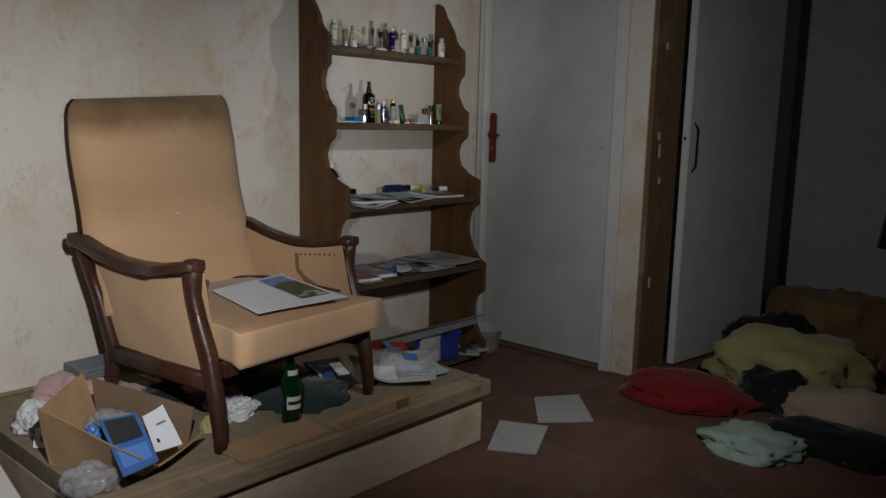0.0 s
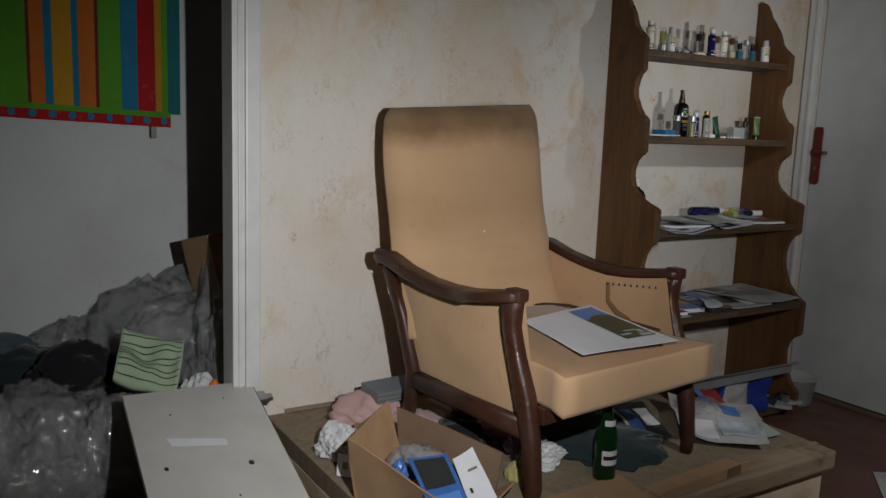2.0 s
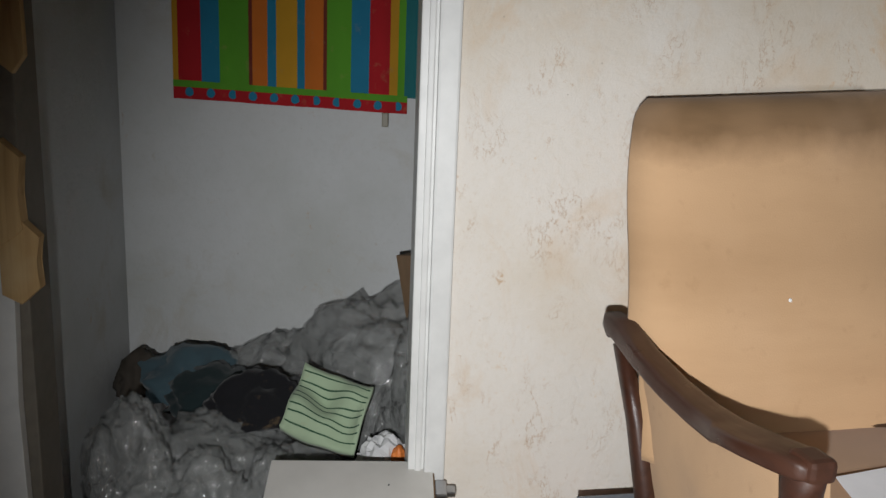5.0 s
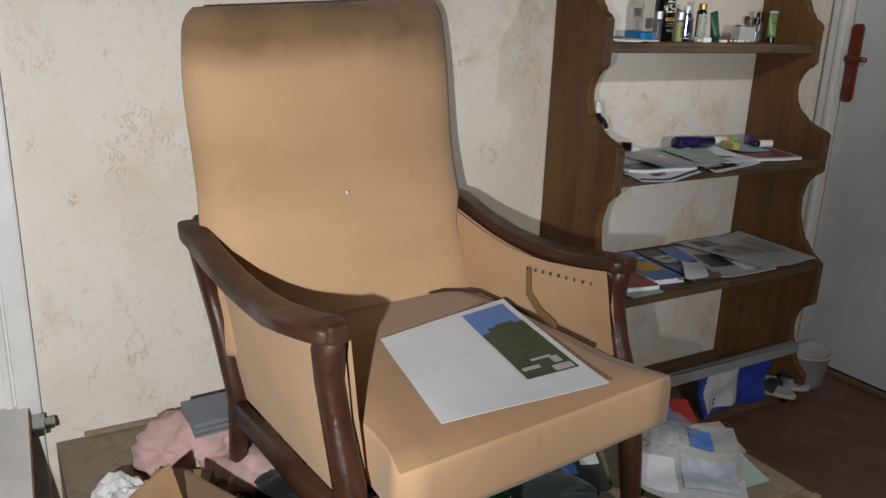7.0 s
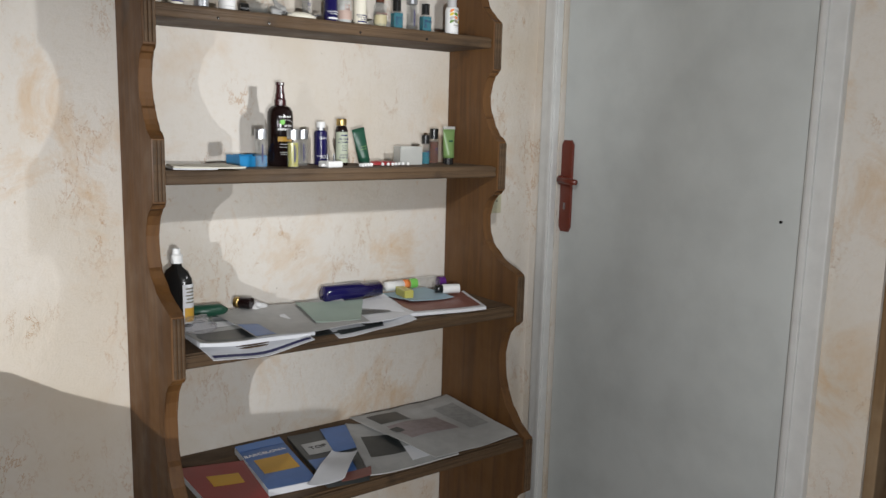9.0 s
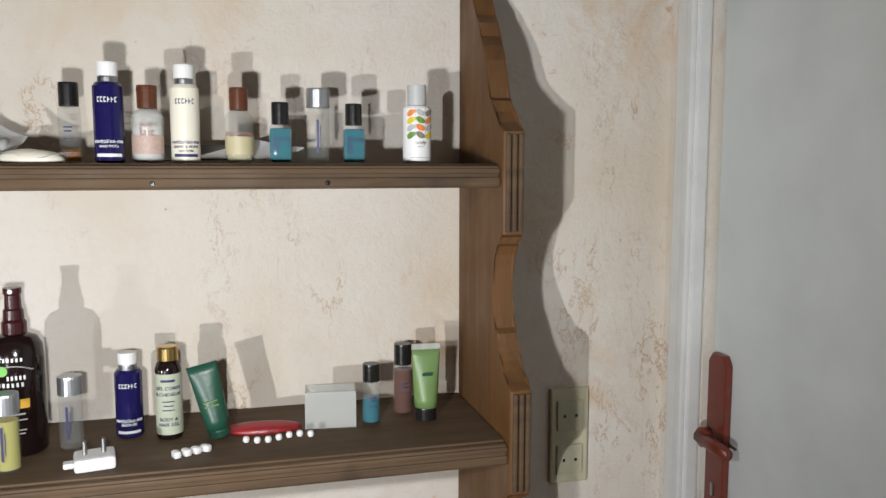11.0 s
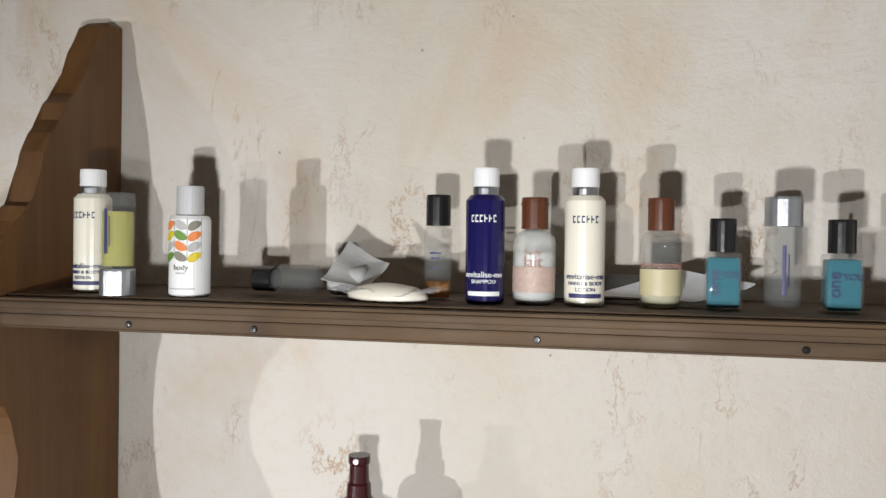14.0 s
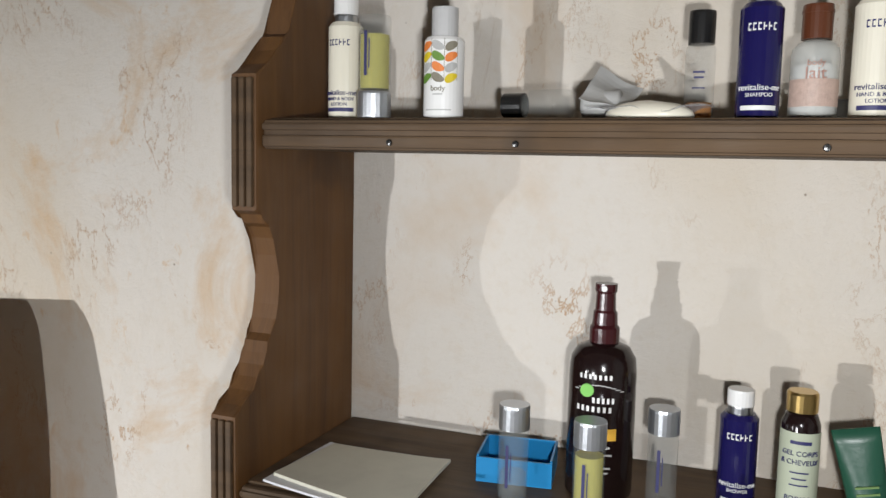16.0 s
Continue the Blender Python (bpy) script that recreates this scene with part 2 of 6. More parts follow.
GREYINK = plain("grey_ink", (0.22, 0.20, 0.15), 0.5, vary=0.1)
MUSTARD = plain("mustard_ink", (0.65, 0.36, 0.04), 0.5, vary=0.1)
BLACKCLOTH = cloth("black_cloth", (0.012, 0.012, 0.014))
TEALCLOTH = cloth("dark_teal_cloth", (0.018, 0.030, 0.032), 240, (0.02, 0.02, 0.02))
BLUECLOTH = cloth("blue_grey_cloth", (0.06, 0.10, 0.12))
REDCLOTH = cloth("dark_red_cloth", (0.22, 0.014, 0.018))
YELLOWCLOTH = cloth("dull_yellow_cloth", (0.38, 0.34, 0.15))
BEIGECLOTH = cloth("beige_cloth", (0.36, 0.27, 0.21))
PINKCLOTH = cloth("pale_pink_crumpled_paper", (0.55, 0.36, 0.34), 120, (0.45, 0.2, 0.2))
LILAC = cloth("lilac_cloth", (0.33, 0.24, 0.36))
WHITECLOTH = cloth("white_cloth", (0.62, 0.62, 0.62))
PALEGREENCLOTH = cloth("pale_green_cloth", (0.34, 0.43, 0.29))
DARKGREEN = cloth("bottle_green_cloth", (0.03, 0.08, 0.045))


# ---- building helpers ----
def mesh_of(bm, name, material, smooth=False):
    me = bpy.data.meshes.new(name)
    bmesh.ops.recalc_face_normals(bm, faces=bm.faces)
    bm.to_mesh(me)
    bm.free()
    me.materials.append(material)
    if smooth:
        me.polygons.foreach_set("use_smooth", [True] * len(me.polygons))
    return me


def part(name, bm, material, parent=None, label="", smooth=False):
    ob = new(name, mesh_of(bm, name, material, smooth))
    if parent:
        ob.parent = parent
    if label:
        tagged(ob, label)
    return ob


def thing(name, m, label, category, group=""):
    ob = new(name)
    ob.empty_display_size = 0.02
    ob.matrix_world = m
    return tagged(ob, label, category, group)


def structure(name, bm, material, label):
    return tagged(part(name, bm, material), label, kind="structure")


def add_box(bm, lo, hi, bevel=0.0):
    got = bmesh.ops.create_cube(bm, size=1)
    c, d = [(a + b) / 2 for a, b in zip(lo, hi)], [b - a for a, b in zip(lo, hi)]
    for v in got["verts"]:
        v.co = Vector(c[i] + v.co[i] * d[i] for i in range(3))
    if bevel:
        edges = list({e for v in got["verts"] for e in v.link_edges})
        bmesh.ops.bevel(bm, geom=edges, offset=bevel, segments=2, profile=0.6, affect="EDGES")
    return bm


def box(lo, hi, bevel=0.0):
    return add_box(bmesh.new(), lo, hi, bevel)


def lathe(profile, seg=28, squash=1.0):
    """A turned body about z from (radius, height) pairs."""
    bm = bmesh.new()
    rings = []
    for r, z in profile:
        if r < 1e-5:
            rings.append([bm.verts.new((0, 0, z))])
        else:
            rings.append([bm.verts.new((r * math.cos(a), r * squash * math.sin(a), z)) for a in (2 * math.pi * k / seg for k in range(seg))])
    for a, b in zip(rings, rings[1:]):
        for k in range(seg):
            f = [a[k % len(a)], a[(k + 1) % len(a)], b[(k + 1) % len(b)], b[k % len(b)]]
            f = list(dict.fromkeys(f))
            if len(f) > 2:
                bm.faces.new(f)
    for ring in (rings[0], rings[-1]):
        if len(ring) > 2:
            bm.faces.new(ring)
    return bm


def slab(outline, depth, axis="y", bevel=0.0):
    """An outline of (a, b) pairs pushed along an axis from 0 to depth."""
    bm = bmesh.new()
    put = {"y": lambda a, b, d: (a, d, b), "x": lambda a, b, d: (d, a, b), "z": lambda a, b, d: (a, b, d)}[axis]
    lo, hi = [[bm.verts.new(put(a, b, d)) for a, b in outline] for d in (0, depth)]
    bm.faces.new(lo)
    bm.faces.new(hi[::-1])
    n = len(lo)
    for k in range(n):
        bm.faces.new([lo[k], lo[(k + 1) % n], hi[(k + 1) % n], hi[k]])
    if bevel:
        edges = [e for e in bm.edges if len({v in lo for v in e.verts}) == 1]
        bmesh.ops.bevel(bm, geom=edges, offset=bevel, segments=2, profile=0.6, affect="EDGES")
    return bm


def sweep(stations, seg=12, power=2.6):
    """A bar through stations (centre, half side, half height, side direction), with a rounded section."""
    bm = bmesh.new()
    rings = []
    for i, (c, w, h, side) in enumerate(stations):
        a, b = Vector(stations[max(0, i - 1)][0]), Vector(stations[min(len(stations) - 1, i + 1)][0])
        along = (b - a).normalized()
        s = Vector(side)
        s = (s - along * s.dot(along)).normalized()
        u = along.cross(s)
        ring = []
        for k in range(seg):
            an = 2 * math.pi * (k + 0.5) / seg
            ca, sa = math.cos(an), math.sin(an)
            ca, sa = math.copysign(abs(ca) ** (2 / power), ca), math.copysign(abs(sa) ** (2 / power), sa)
            ring.append(bm.verts.new(Vector(c) + s * (w * ca) + u * (h * sa)))
        rings.append(ring)
    for a, b in zip(rings, rings[1:]):
        for k in range(seg):
            bm.faces.new([a[k], a[(k + 1) % seg], b[(k + 1) % seg], b[k]])
    bm.faces.new(rings[0])
    bm.faces.new(rings[-1][::-1])
    return bm


def quad_point(c, u, v):
    a, b = Vector(c[0]).lerp(Vector(c[1]), u), Vector(c[3]).lerp(Vector(c[2]), u)
    return a.lerp(b, v)


def sheet(corners, sub=(0, 1, 0, 1), lift=0.0, wave=0.004, seed=0.0, n=10, thick=0.0012, freq=9.0):
    """A limp sheet of paper or card over four corners; sub picks a patch of it, lift raises that patch."""
    bm = bmesh.new()
    rows = []
    up = (Vector(corners[1]) - Vector(corners[0])).cross(Vector(corners[3]) - Vector(corners[0])).normalized()
    if up.z < 0:
        up = -up
    for side in (1, 0):
        grid = []
        for j in range(n + 1):
            line = []
            for i in range(n + 1):
                u, v = sub[0] + (sub[1] - sub[0]) * i / n, sub[2] + (sub[3] - sub[2]) * j / n
                p = quad_point(corners, u, v)
                h = wave * (0.5 + noise.noise(Vector((p.x * freq + seed, p.y * freq, p.z * freq + seed * 1.7)))) + 0.5 * wave * abs(2 * u - 1) ** 3
                line.append(bm.verts.new(p + up * (h + lift + thick * side)))
            grid.append(line)
        rows.append(grid)
    for g in rows:
        for j in range(n):
            for i in range(n):
                bm.faces.new([g[j][i], g[j][i + 1], g[j + 1][i + 1], g[j + 1][i]])
    t, b = rows
    rim = [(j, 0) for j in range(n)] + [(n, i) for i in range(n)] + [(j, n) for j in range(n, 0, -1)] + [(0, i) for i in range(n, 0, -1)]
    for k in range(len(rim)):
        (a, c), (d, e) = rim[k], rim[(k + 1) % len(rim)]
        bm.faces.new([t[a][c], t[d][e], b[d][e], b[a][c]])
    return bm


def crumple(size, seed, sub=4, fold=0.35, fine=0.12, ridge=True):
    """A crumpled heap of cloth or film with a flat underside at z = 0."""
    bm = bmesh.new()
    bmesh.ops.create_icosphere(bm, subdivisions=sub, radius=1)
    sx, sy, sz = size
    for v in bm.verts:
        d = v.co.normalized()
        q = d * 1.7 + Vector((seed * 3.1, seed * 1.3, seed * 2.7))
        a = noise.noise(q)
        b = noise.noise(q * 2.6)
        c = noise.noise(q * 6.0)
        if ridge:
            b, c = 0.5 - abs(b) * 1.6, 0.4 - abs(c) * 1.6
        r = 1 + fold * a + fold * 0.6 * b + fine * c
        p = d * r
        v.co = (p.x * sx, p.y * sy, max(0.0, (p.z + 0.25) * sz * 0.8))
    return bm


def heap(name, x, y, z, size, turn, material, label, category, seed, fold=0.35, fine=0.12, ridge=True, smooth=True, sub=4, group=""):
    ob = part(name, crumple(size, seed, sub, fold, fine, ridge), material, smooth=smooth)
    ob.matrix_world = pose(x, y, z, 0, 0, turn)
    return tagged(ob, label, category, group)


def letters(words, size, material, parent, name="lettering", r=0.0, at=(0, 0, 0), turn=0.0, flat=False, label=""):
    """Raised words facing +x, wrapped round a radius r; flat lays them face up. Upright runs take turn=90."""
    cu = bpy.data.curves.new(name, "FONT")
    cu.body, cu.size, cu.align_x, cu.extrude = words, size, "CENTER", 0.0003
    ob = bpy.data.objects.new(name, cu)
    me = bpy.data.meshes.new_from_object(ob)
    bpy.data.objects.remove(ob)
    m = Matrix.Rotation(radians(turn), 4, "Z")
    for v in me.vertices:
        p = m @ v.co
        if flat:
            v.co = (at[0] - p.y, at[1] + p.x, at[2] + p.z)
        elif r:
            a = p.x / r
            rr = r + 0.0004 + p.z
            v.co = (at[0] + rr * math.cos(a), at[1] + rr * math.sin(a), at[2] + p.y)
        else:
            v.co = (at[0] + p.z, at[1] + p.x, at[2] + p.y)
    me.materials.clear()
    me.materials.append(material)
    o = new(name, me)
    o.parent = parent
    return tagged(o, label) if label else o


def band(r, z0, z1, a0=-180.0, a1=180.0, squash=1.0, n=28, proud=0.0004):
    """A printed band round a bottle, centred on +x."""
    bm = bmesh.new()
    prev = None
    for k in range(n + 1):
        a = radians(a0 + (a1 - a0) * k / n)
        x, y = (r + proud) * math.cos(a), (r + proud) * squash * math.sin(a)
        cur = (bm.verts.new((x, y, z0)), bm.verts.new((x, y, z1)))
        if prev:
            bm.faces.new([prev[0], cur[0], cur[1], prev[1]])
        prev = cur
    return bm


def bars(parent, r, spec, material):
    """Print too small to read: short bands (z, height, half angle)."""
    for z, h, a in spec:
        part("print_line", band(r, z, z + h, -a, a, n=10), material, parent)


# ---- the large structure ----
WX, DY, H = -1.965, 3.925, 2.55
structure("wall_west", box((WX - 0.12, 1.42, 0), (WX, DY + 0.27, H)), WALL, "cream plastered wall with orange stains and scratches")
structure("wall_west_lintel", box((WX - 0.12, 0.52, 2.06), (WX, 1.42, H)), WALL, "cream plastered wall above the doorway")
structure("wall_west_south", box((WX - 0.12, -1.8, 0), (WX, 0.50, H)), WALL, "pale yellow plastered wall beside the doorway")
structure("wall_south", box((WX - 0.12, -1.92, 0), (2.4, -1.8, H)), WALL, "plain plastered wall behind the walk")
structure("wall_east", box((2.4, -1.92, 0), (2.52, 6.5, H)), WALL, "plain plastered wall")
structure("wall_north_corner", box((WX, DY, 0), (-1.86, DY + 0.12, H)), WALL, "narrow strip of plaster beside the door")
structure("wall_north_lintel", box((-1.86, DY, 2.06), (-1.125, DY + 0.27, H)), WALL, "plaster above the door")
structure("wall_north", box((-1.125, DY, 0), (-0.955, DY + 0.27, H)), WALL, "cream plastered pier between two doors")
structure("wall_north_over_opening", box((-0.955, DY, 2.1), (0.6, DY + 0.27, H)), WALL, "plaster above the open doorway")
structure("wall_north_east", box((0.6, DY, 0), (2.4, DY + 0.27, H)), WALL, "plastered wall beside the open doorway")
structure("door_backing", box((-1.86, DY + 0.16, 0), (-1.125, DY + 0.27, 2.06)), CARDEDGE, "dark closed space behind the door")
structure("floor", box((-3.2, -1.95, -0.1), (2.55, 6.6, 0)), FLOOR, "dark red-brown dusty floor")
structure("ceiling", box((-3.2, -1.95, H), (2.55, 6.6, H + 0.1)), CEILING, "dull plaster ceiling")
# side room behind the doorway in the west wall
structure("wall_side_room_back", box((-3.0, 0.30, 0), (-2.88, 2.6, H)), ROOM_PLASTER, "grey-white plaster wall with damp patches")
structure("wall_side_room_south", box((-2.88, 0.36, 0), (WX - 0.12, 0.48, H)), ROOM_PLASTER, "grey plaster side wall")
structure("wall_side_room_north", box((-2.88, 2.48, 0), (WX - 0.12, 2.6, H)), ROOM_PLASTER, "grey plaster side wall")
# dark room behind the opening in the north wall
structure("wall_dark_room_back", box((-1.6, 6.2, 0), (2.4, 6.35, H)), ROOM_PLASTER, "dark stained wall of the unlit room")
structure("wall_dark_room_west", box((-1.2, DY + 0.27, 0), (-1.08, 6.2, H)), ROOM_PLASTER, "grey wall of the unlit room")

# door casings
for a, b, k in ((-1.915, -1.862, 0), (-1.123, -1.062, 1)):
    bm = box((a, DY - 0.022, 0), (b, DY - 0.001, 2.12), 0.004)
    add_box(bm, (a + 0.035 if k == 0 else a + 0.008, DY - 0.030, 0), (a + 0.050 if k == 0 else a + 0.022, DY - 0.021, 2.11), 0.003)
    structure("trim", bm, TRIM, "white painted door casing")
bm = box((WX - 0.10, 1.336, 0), (WX + 0.004, 1.382, 2.06), 0.004)
add_box(bm, (WX - 0.02, 1.372, 0), (WX + 0.016, 1.4195, 2.06), 0.006)
add_box(bm, (WX - 0.02, 1.352, 0), (WX + 0.010, 1.366, 2.06), 0.003)
structure("door_frame", bm, TRIM, "chipped white doorway frame with old paint runs")
# raw wood reveal of the open doorway
structure("doorway_reveal", box((-0.953, DY + 0.003, 0), (-0.93, DY + 0.268, 2.1), 0.003), RAWWOOD, "bare brown wooden door lining with white paint scraps")
for z, h in ((1.10, 0.035), (1.02, 0.06), (0.90, 0.03), (0.42, 0.05), (1.5, 0.03)):
    tagged(part("paint_scrap", box((-0.9298, DY + 0.07 + 0.02 * math.sin(z * 9), z), (-0.9288, DY + 0.09 + 0.02 * math.sin(z * 9), z + h)), TRIM), "flake of old white paint on the wood lining", kind="structure")
# broken lining of the west doorway
bm = box((WX - 0.115, 0.502, 0), (WX + 0.004, 0.54, 2.06), 0.004)
structure("door_lining", bm, plain("grey_brown_paint", (0.16, 0.14, 0.11), 0.7, vary=0.5), "grey-brown doorway lining")
for k, (y0, y1, z0, z1, x1) in enumerate(((0.43, 0.50, 1.05, 1.22, 0.03), (0.46, 0.55, 0.88, 1.06, 0.035), (0.50, 0.575, 0.76, 0.90, 0.03), (0.44, 0.52, 0.2, 0.85, 0.025), (0.52, 0.57, 1.22, 2.0, 0.02))):
    jag = [(y0, z0), (y0 + (y1 - y0) * 0.5, z0 - 0.02), (y1, z0 + 0.015), (y1 - 0.006, (z0 + z1) / 2), (y1 + 0.004, z1 - 0.02), (y0 + (y1 - y0) * 0.6, z1 + 0.015), (y0, z1 - 0.01)]
    ob = part("broken_wood_strip", slab(jag, x1, "x", 0.002), YELLOWWOOD if k != 3 else TRIM)
    ob.matrix_world = pose(WX + 0.006, 0, 0)
    tagged(ob, "splintered strip of pine on the doorway edge", kind="structure")

# plinth
PZ = 0.238
PX0, PX1, PY0, PY1 = WX + 0.002, -0.949, 1.44, 2.85
structure("plinth", box((PX0, PY0, 0.001), (PX1 - 0.025, PY1 - 0.02, PZ - 0.058), 0.006), PLINTH, "plastered masonry plinth under the armchair")
bm = box((PX1 - 0.10, PY0, PZ - 0.056), (PX1, PY1, PZ), 0.007)
add_box(bm, (PX1 - 0.075, PY0, PZ - 0.001), (PX1 - 0.060, PY1, PZ + 0.003), 0.001)
structure("plinth_edge", bm, GREYWOOD, "weathered wooden edge board of the plinth")
structure("plinth_top", box((PX0, PY0, PZ - 0.056), (PX1 - 0.101, PY1, PZ - 0.001), 0.002), CORK, "brown worn patterned sheet flooring on the plinth")
structure("baseboard", box((WX + 0.002, 1.50, PZ), (WX + 0.012, 2.78, PZ + 0.012), 0.002), CORK, "thin brown strip along the wall foot")

# ---- the closed door ----
door = thing("door_1", pose(-1.855, DY, 0), "closed grey-white flush door in a white casing", "door")
tagged(door, kind="structure")
part("leaf", box((0.0, 0.012, 0.018), (0.725, 0.052, 2.055), 0.003), DOORPAINT, door)
plate = part("handle_plate", slab([(-0.02, -0.115), (-0.012, -0.128), (0.012, -0.128), (0.02, -0.115), (0.02, 0.115), (0.012, 0.127), (-0.012, 0.127), (-0.02, 0.115)], 0.010, "y", 0.002), RUST, door, "red-brown enamelled metal plate")
plate.matrix_local = pose(0.026, 0.001, 1.083)
bm = lathe([(0.0, 0), (0.013, 0), (0.013, 0.012), (0.010, 0.014), (0, 0.016)], 18)
knob = part("handle", bm, RUST, door, smooth=True)
knob.matrix_local = pose(0.026, -0.008, 1.100, 90)
bm = sweep([((0.020, -0.020, 1.100), 0.008, 0.007, (0, 0, 1)), ((0.060, -0.021, 1.099), 0.009, 0.007, (0, 0, 1)), ((0.088, -0.020, 1.097), 0.007, 0.006, (0, 0, 1))], 8)
part("lever", bm, RUST, door, smooth=True)
part("keyhole", box((0.023, -0.0015, 1.018), (0.029, 0.002, 1.036), 0.001), STEEL, door, "worn steel keyhole")
part("screw", box((0.668, 0.008, 1.05), (0.674, 0.0125, 1.056), 0.001), BLACK, door, "dark screw hole")

structure("threshold", box((-1.855, DY - 0.016, 0.001), (-1.128, DY + 0.008, 0.016), 0.003), CARDEDGE, "dark wooden sill under the closed door")

# open door of the unlit room
leaf = thing("door_2", pose(-0.925, DY + 0.30, 0, 0, 0, 82), "open greenish-white door swung into the unlit room", "door")
tagged(leaf, kind="structure")
part("leaf", box((0.0, -0.038, 0.012), (0.82, 0.0, 2.05), 0.003), DOORPAINT, leaf)
part("edge_strip", box((-0.006, -0.034, 0.012), (-0.0005, -0.004, 2.05), 0.001), TRIM, leaf, "white painted door edge")
part("bolt_hole", box((-0.0085, -0.025, 1.10), (-0.0062, -0.013, 1.115), 0.001), BLACK, leaf)
bm = sweep([((0.03, -0.041, 1.18), 0.004, 0.004, (1, 0, 0)), ((0.03, -0.060, 1.15), 0.004, 0.004, (1, 0, 0)), ((0.03, -0.060, 0.98), 0.004, 0.004, (1, 0, 0)), ((0.03, -0.041, 0.95), 0.004, 0.004, (1, 0, 0))], 8)
part("pull_handle", bm, BLACK, leaf, "thin black pull handle")

# light switch plate by the corner
sw = thing("wall_socket", pose(WX, 3.776, 1.07), "yellowed plastic double wall socket plate", "socket")
part("plate", box((0, -0.029, -0.07), (0.007, 0.029, 0.07), 0.003), plain("yellowed_plastic", (0.55, 0.52, 0.36), 0.4), sw)
for z in (-0.035, 0.03):
    part("insert", box((0.006, -0.02, z - 0.022), (0.010, 0.02, z + 0.022), 0.002), plain("old_ivory_plastic", (0.50, 0.48, 0.34), 0.4), sw)
    for y in (-0.009, 0.009):
        part("hole", box((0.0095, y - 0.002, z - 0.002), (0.0105, y + 0.002, z + 0.002)), BLACK, sw)


# ---- the shelf unit ----
BLOCKS = ((1.378, 1.494, 0.181), (1.085, 1.205, 0.212), (0.765, 0.885, 0.298), (0.345, 0.485, 0.350))


def unit_profile():
    """Scalloped front of a side board: a stepped crest, square blocks at the shelves and sawn hollows between."""
    pts = [(0.0, 1.718), (0.024, 1.718), (0.036, 1.711), (0.051, 1.683), (0.060, 1.660), (0.070, 1.640), (0.087, 1.628), (0.090, 1.612), (0.106, 1.598), (0.116, 1.580), (0.122, 1.558), (0.127, 1.535), (0.138, 1.531), (0.145, 1.518), (0.158, 1.505)]
    for i, (z0, z1, d) in enumerate(BLOCKS):
        pts += [(d, z1), (d, z0)]
        nz, nd = BLOCKS[i + 1][1:] if i + 1 < len(BLOCKS) else (0.10, 0.365)
        deep = (0.036, 0.052, 0.058, 0.06)[i]
        span = z0 - nz
        pts += [(d - 0.012, z0 - 0.004), (d - 0.016, z0 - 0.012)]
        for k in range(1, 5):                            # quarter hollow under the block
            a = k / 4 * math.pi / 2
            pts.append((d - 0.016 - (deep - 0.016) * math.sin(a), z0 - 0.012 - span * 0.28 * (1 - math.cos(a))))
        for k in range(1, 5):                            # slow swell
            a = k / 4
            pts.append((d - deep + 0.010 * a * a, z0 - 0.012 - span * (0.28 + 0.30 * a)))
        x0, zt = d - deep + 0.018, z0 - 0.012 - span * 0.61
        pts.append((x0, zt))
        for k in range(1, 6):                            # sawn step, then the sweep out to the next block
            a = k / 5
            pts.append((x0 + (nd - 0.014 - x0) * (0.45 * a + 0.55 * a ** 3), zt + (nz + 0.006 - zt) * a))
    pts += [(0.365, 0.10), (0.365, 0.0), (0.0, 0.0)]
    return pts


UY0, UY1 = 2.774, 3.637
unit = thing("shelf_unit", pose(WX + 0.002, 0, 0), "tall dark-stained pine shelf unit with scalloped sides against the wall", "shelf")
side = slab(unit_profile(), 0.026, "y", 0.0035)
left_side = part("side_panel", side, OAK, unit)
left_side.matrix_local = pose(0, UY0, 0)
right_side = new("side_panel", left_side.data)
right_side.parent, right_side.matrix_local = unit, pose(0, UY1 - 0.026, 0)
for sy in (UY0, UY1 - 0.026):                            # reeded strips on the front of each block
    for z0, z1, d in BLOCKS:
        for o in (0.003, 0.0105, 0.018):
            part("reeded_strip", box((d - 0.001, sy + o, z0 + 0.003), (d + 0.004, sy + o + 0.0055, z1 - 0.003), 0.0018), SHELFWOOD, unit)
SHELVES = ((1.458, 0.168), (1.145, 0.202), (0.808, 0.288), (0.487, 0.340), (0.05, 0.35))
for z, d in SHELVES:
    part("shelf", box((0, UY0 + 0.0265, z - 0.026), (d - 0.006, UY1 - 0.0265, z), 0.002), SHELFWOOD, unit)
    part("shelf_lipping", box((d - 0.006, UY0 + 0.0265, z - 0.027), (d + 0.004, UY1 - 0.0265, z - 0.002), 0.003), SHELFWOOD, unit)
    part("lipping_bead", box((d + 0.003, UY0 + 0.0265, z - 0.011), (d + 0.0065, UY1 - 0.0265, z - 0.005), 0.002), SHELFWOOD, unit)
    part("lipping_bead", box((d + 0.003, UY0 + 0.0265, z - 0.025), (d + 0.0055, UY1 - 0.0265, z - 0.015), 0.002), SHELFWOOD, unit)
for y in (2.921, 3.026, 3.239, 3.416):
    ob = part("nail", lathe([(0, 0), (0.0028, 0.0), (0.0022, 0.0012), (0, 0.0014)], 8), BLACK, unit)
    ob.matrix_local = pose(0.1742, y, 1.4375, 0, 90)
S1, S2, S3, S4 = [z + 0.0006 for z, d in SHELVES[:4]]


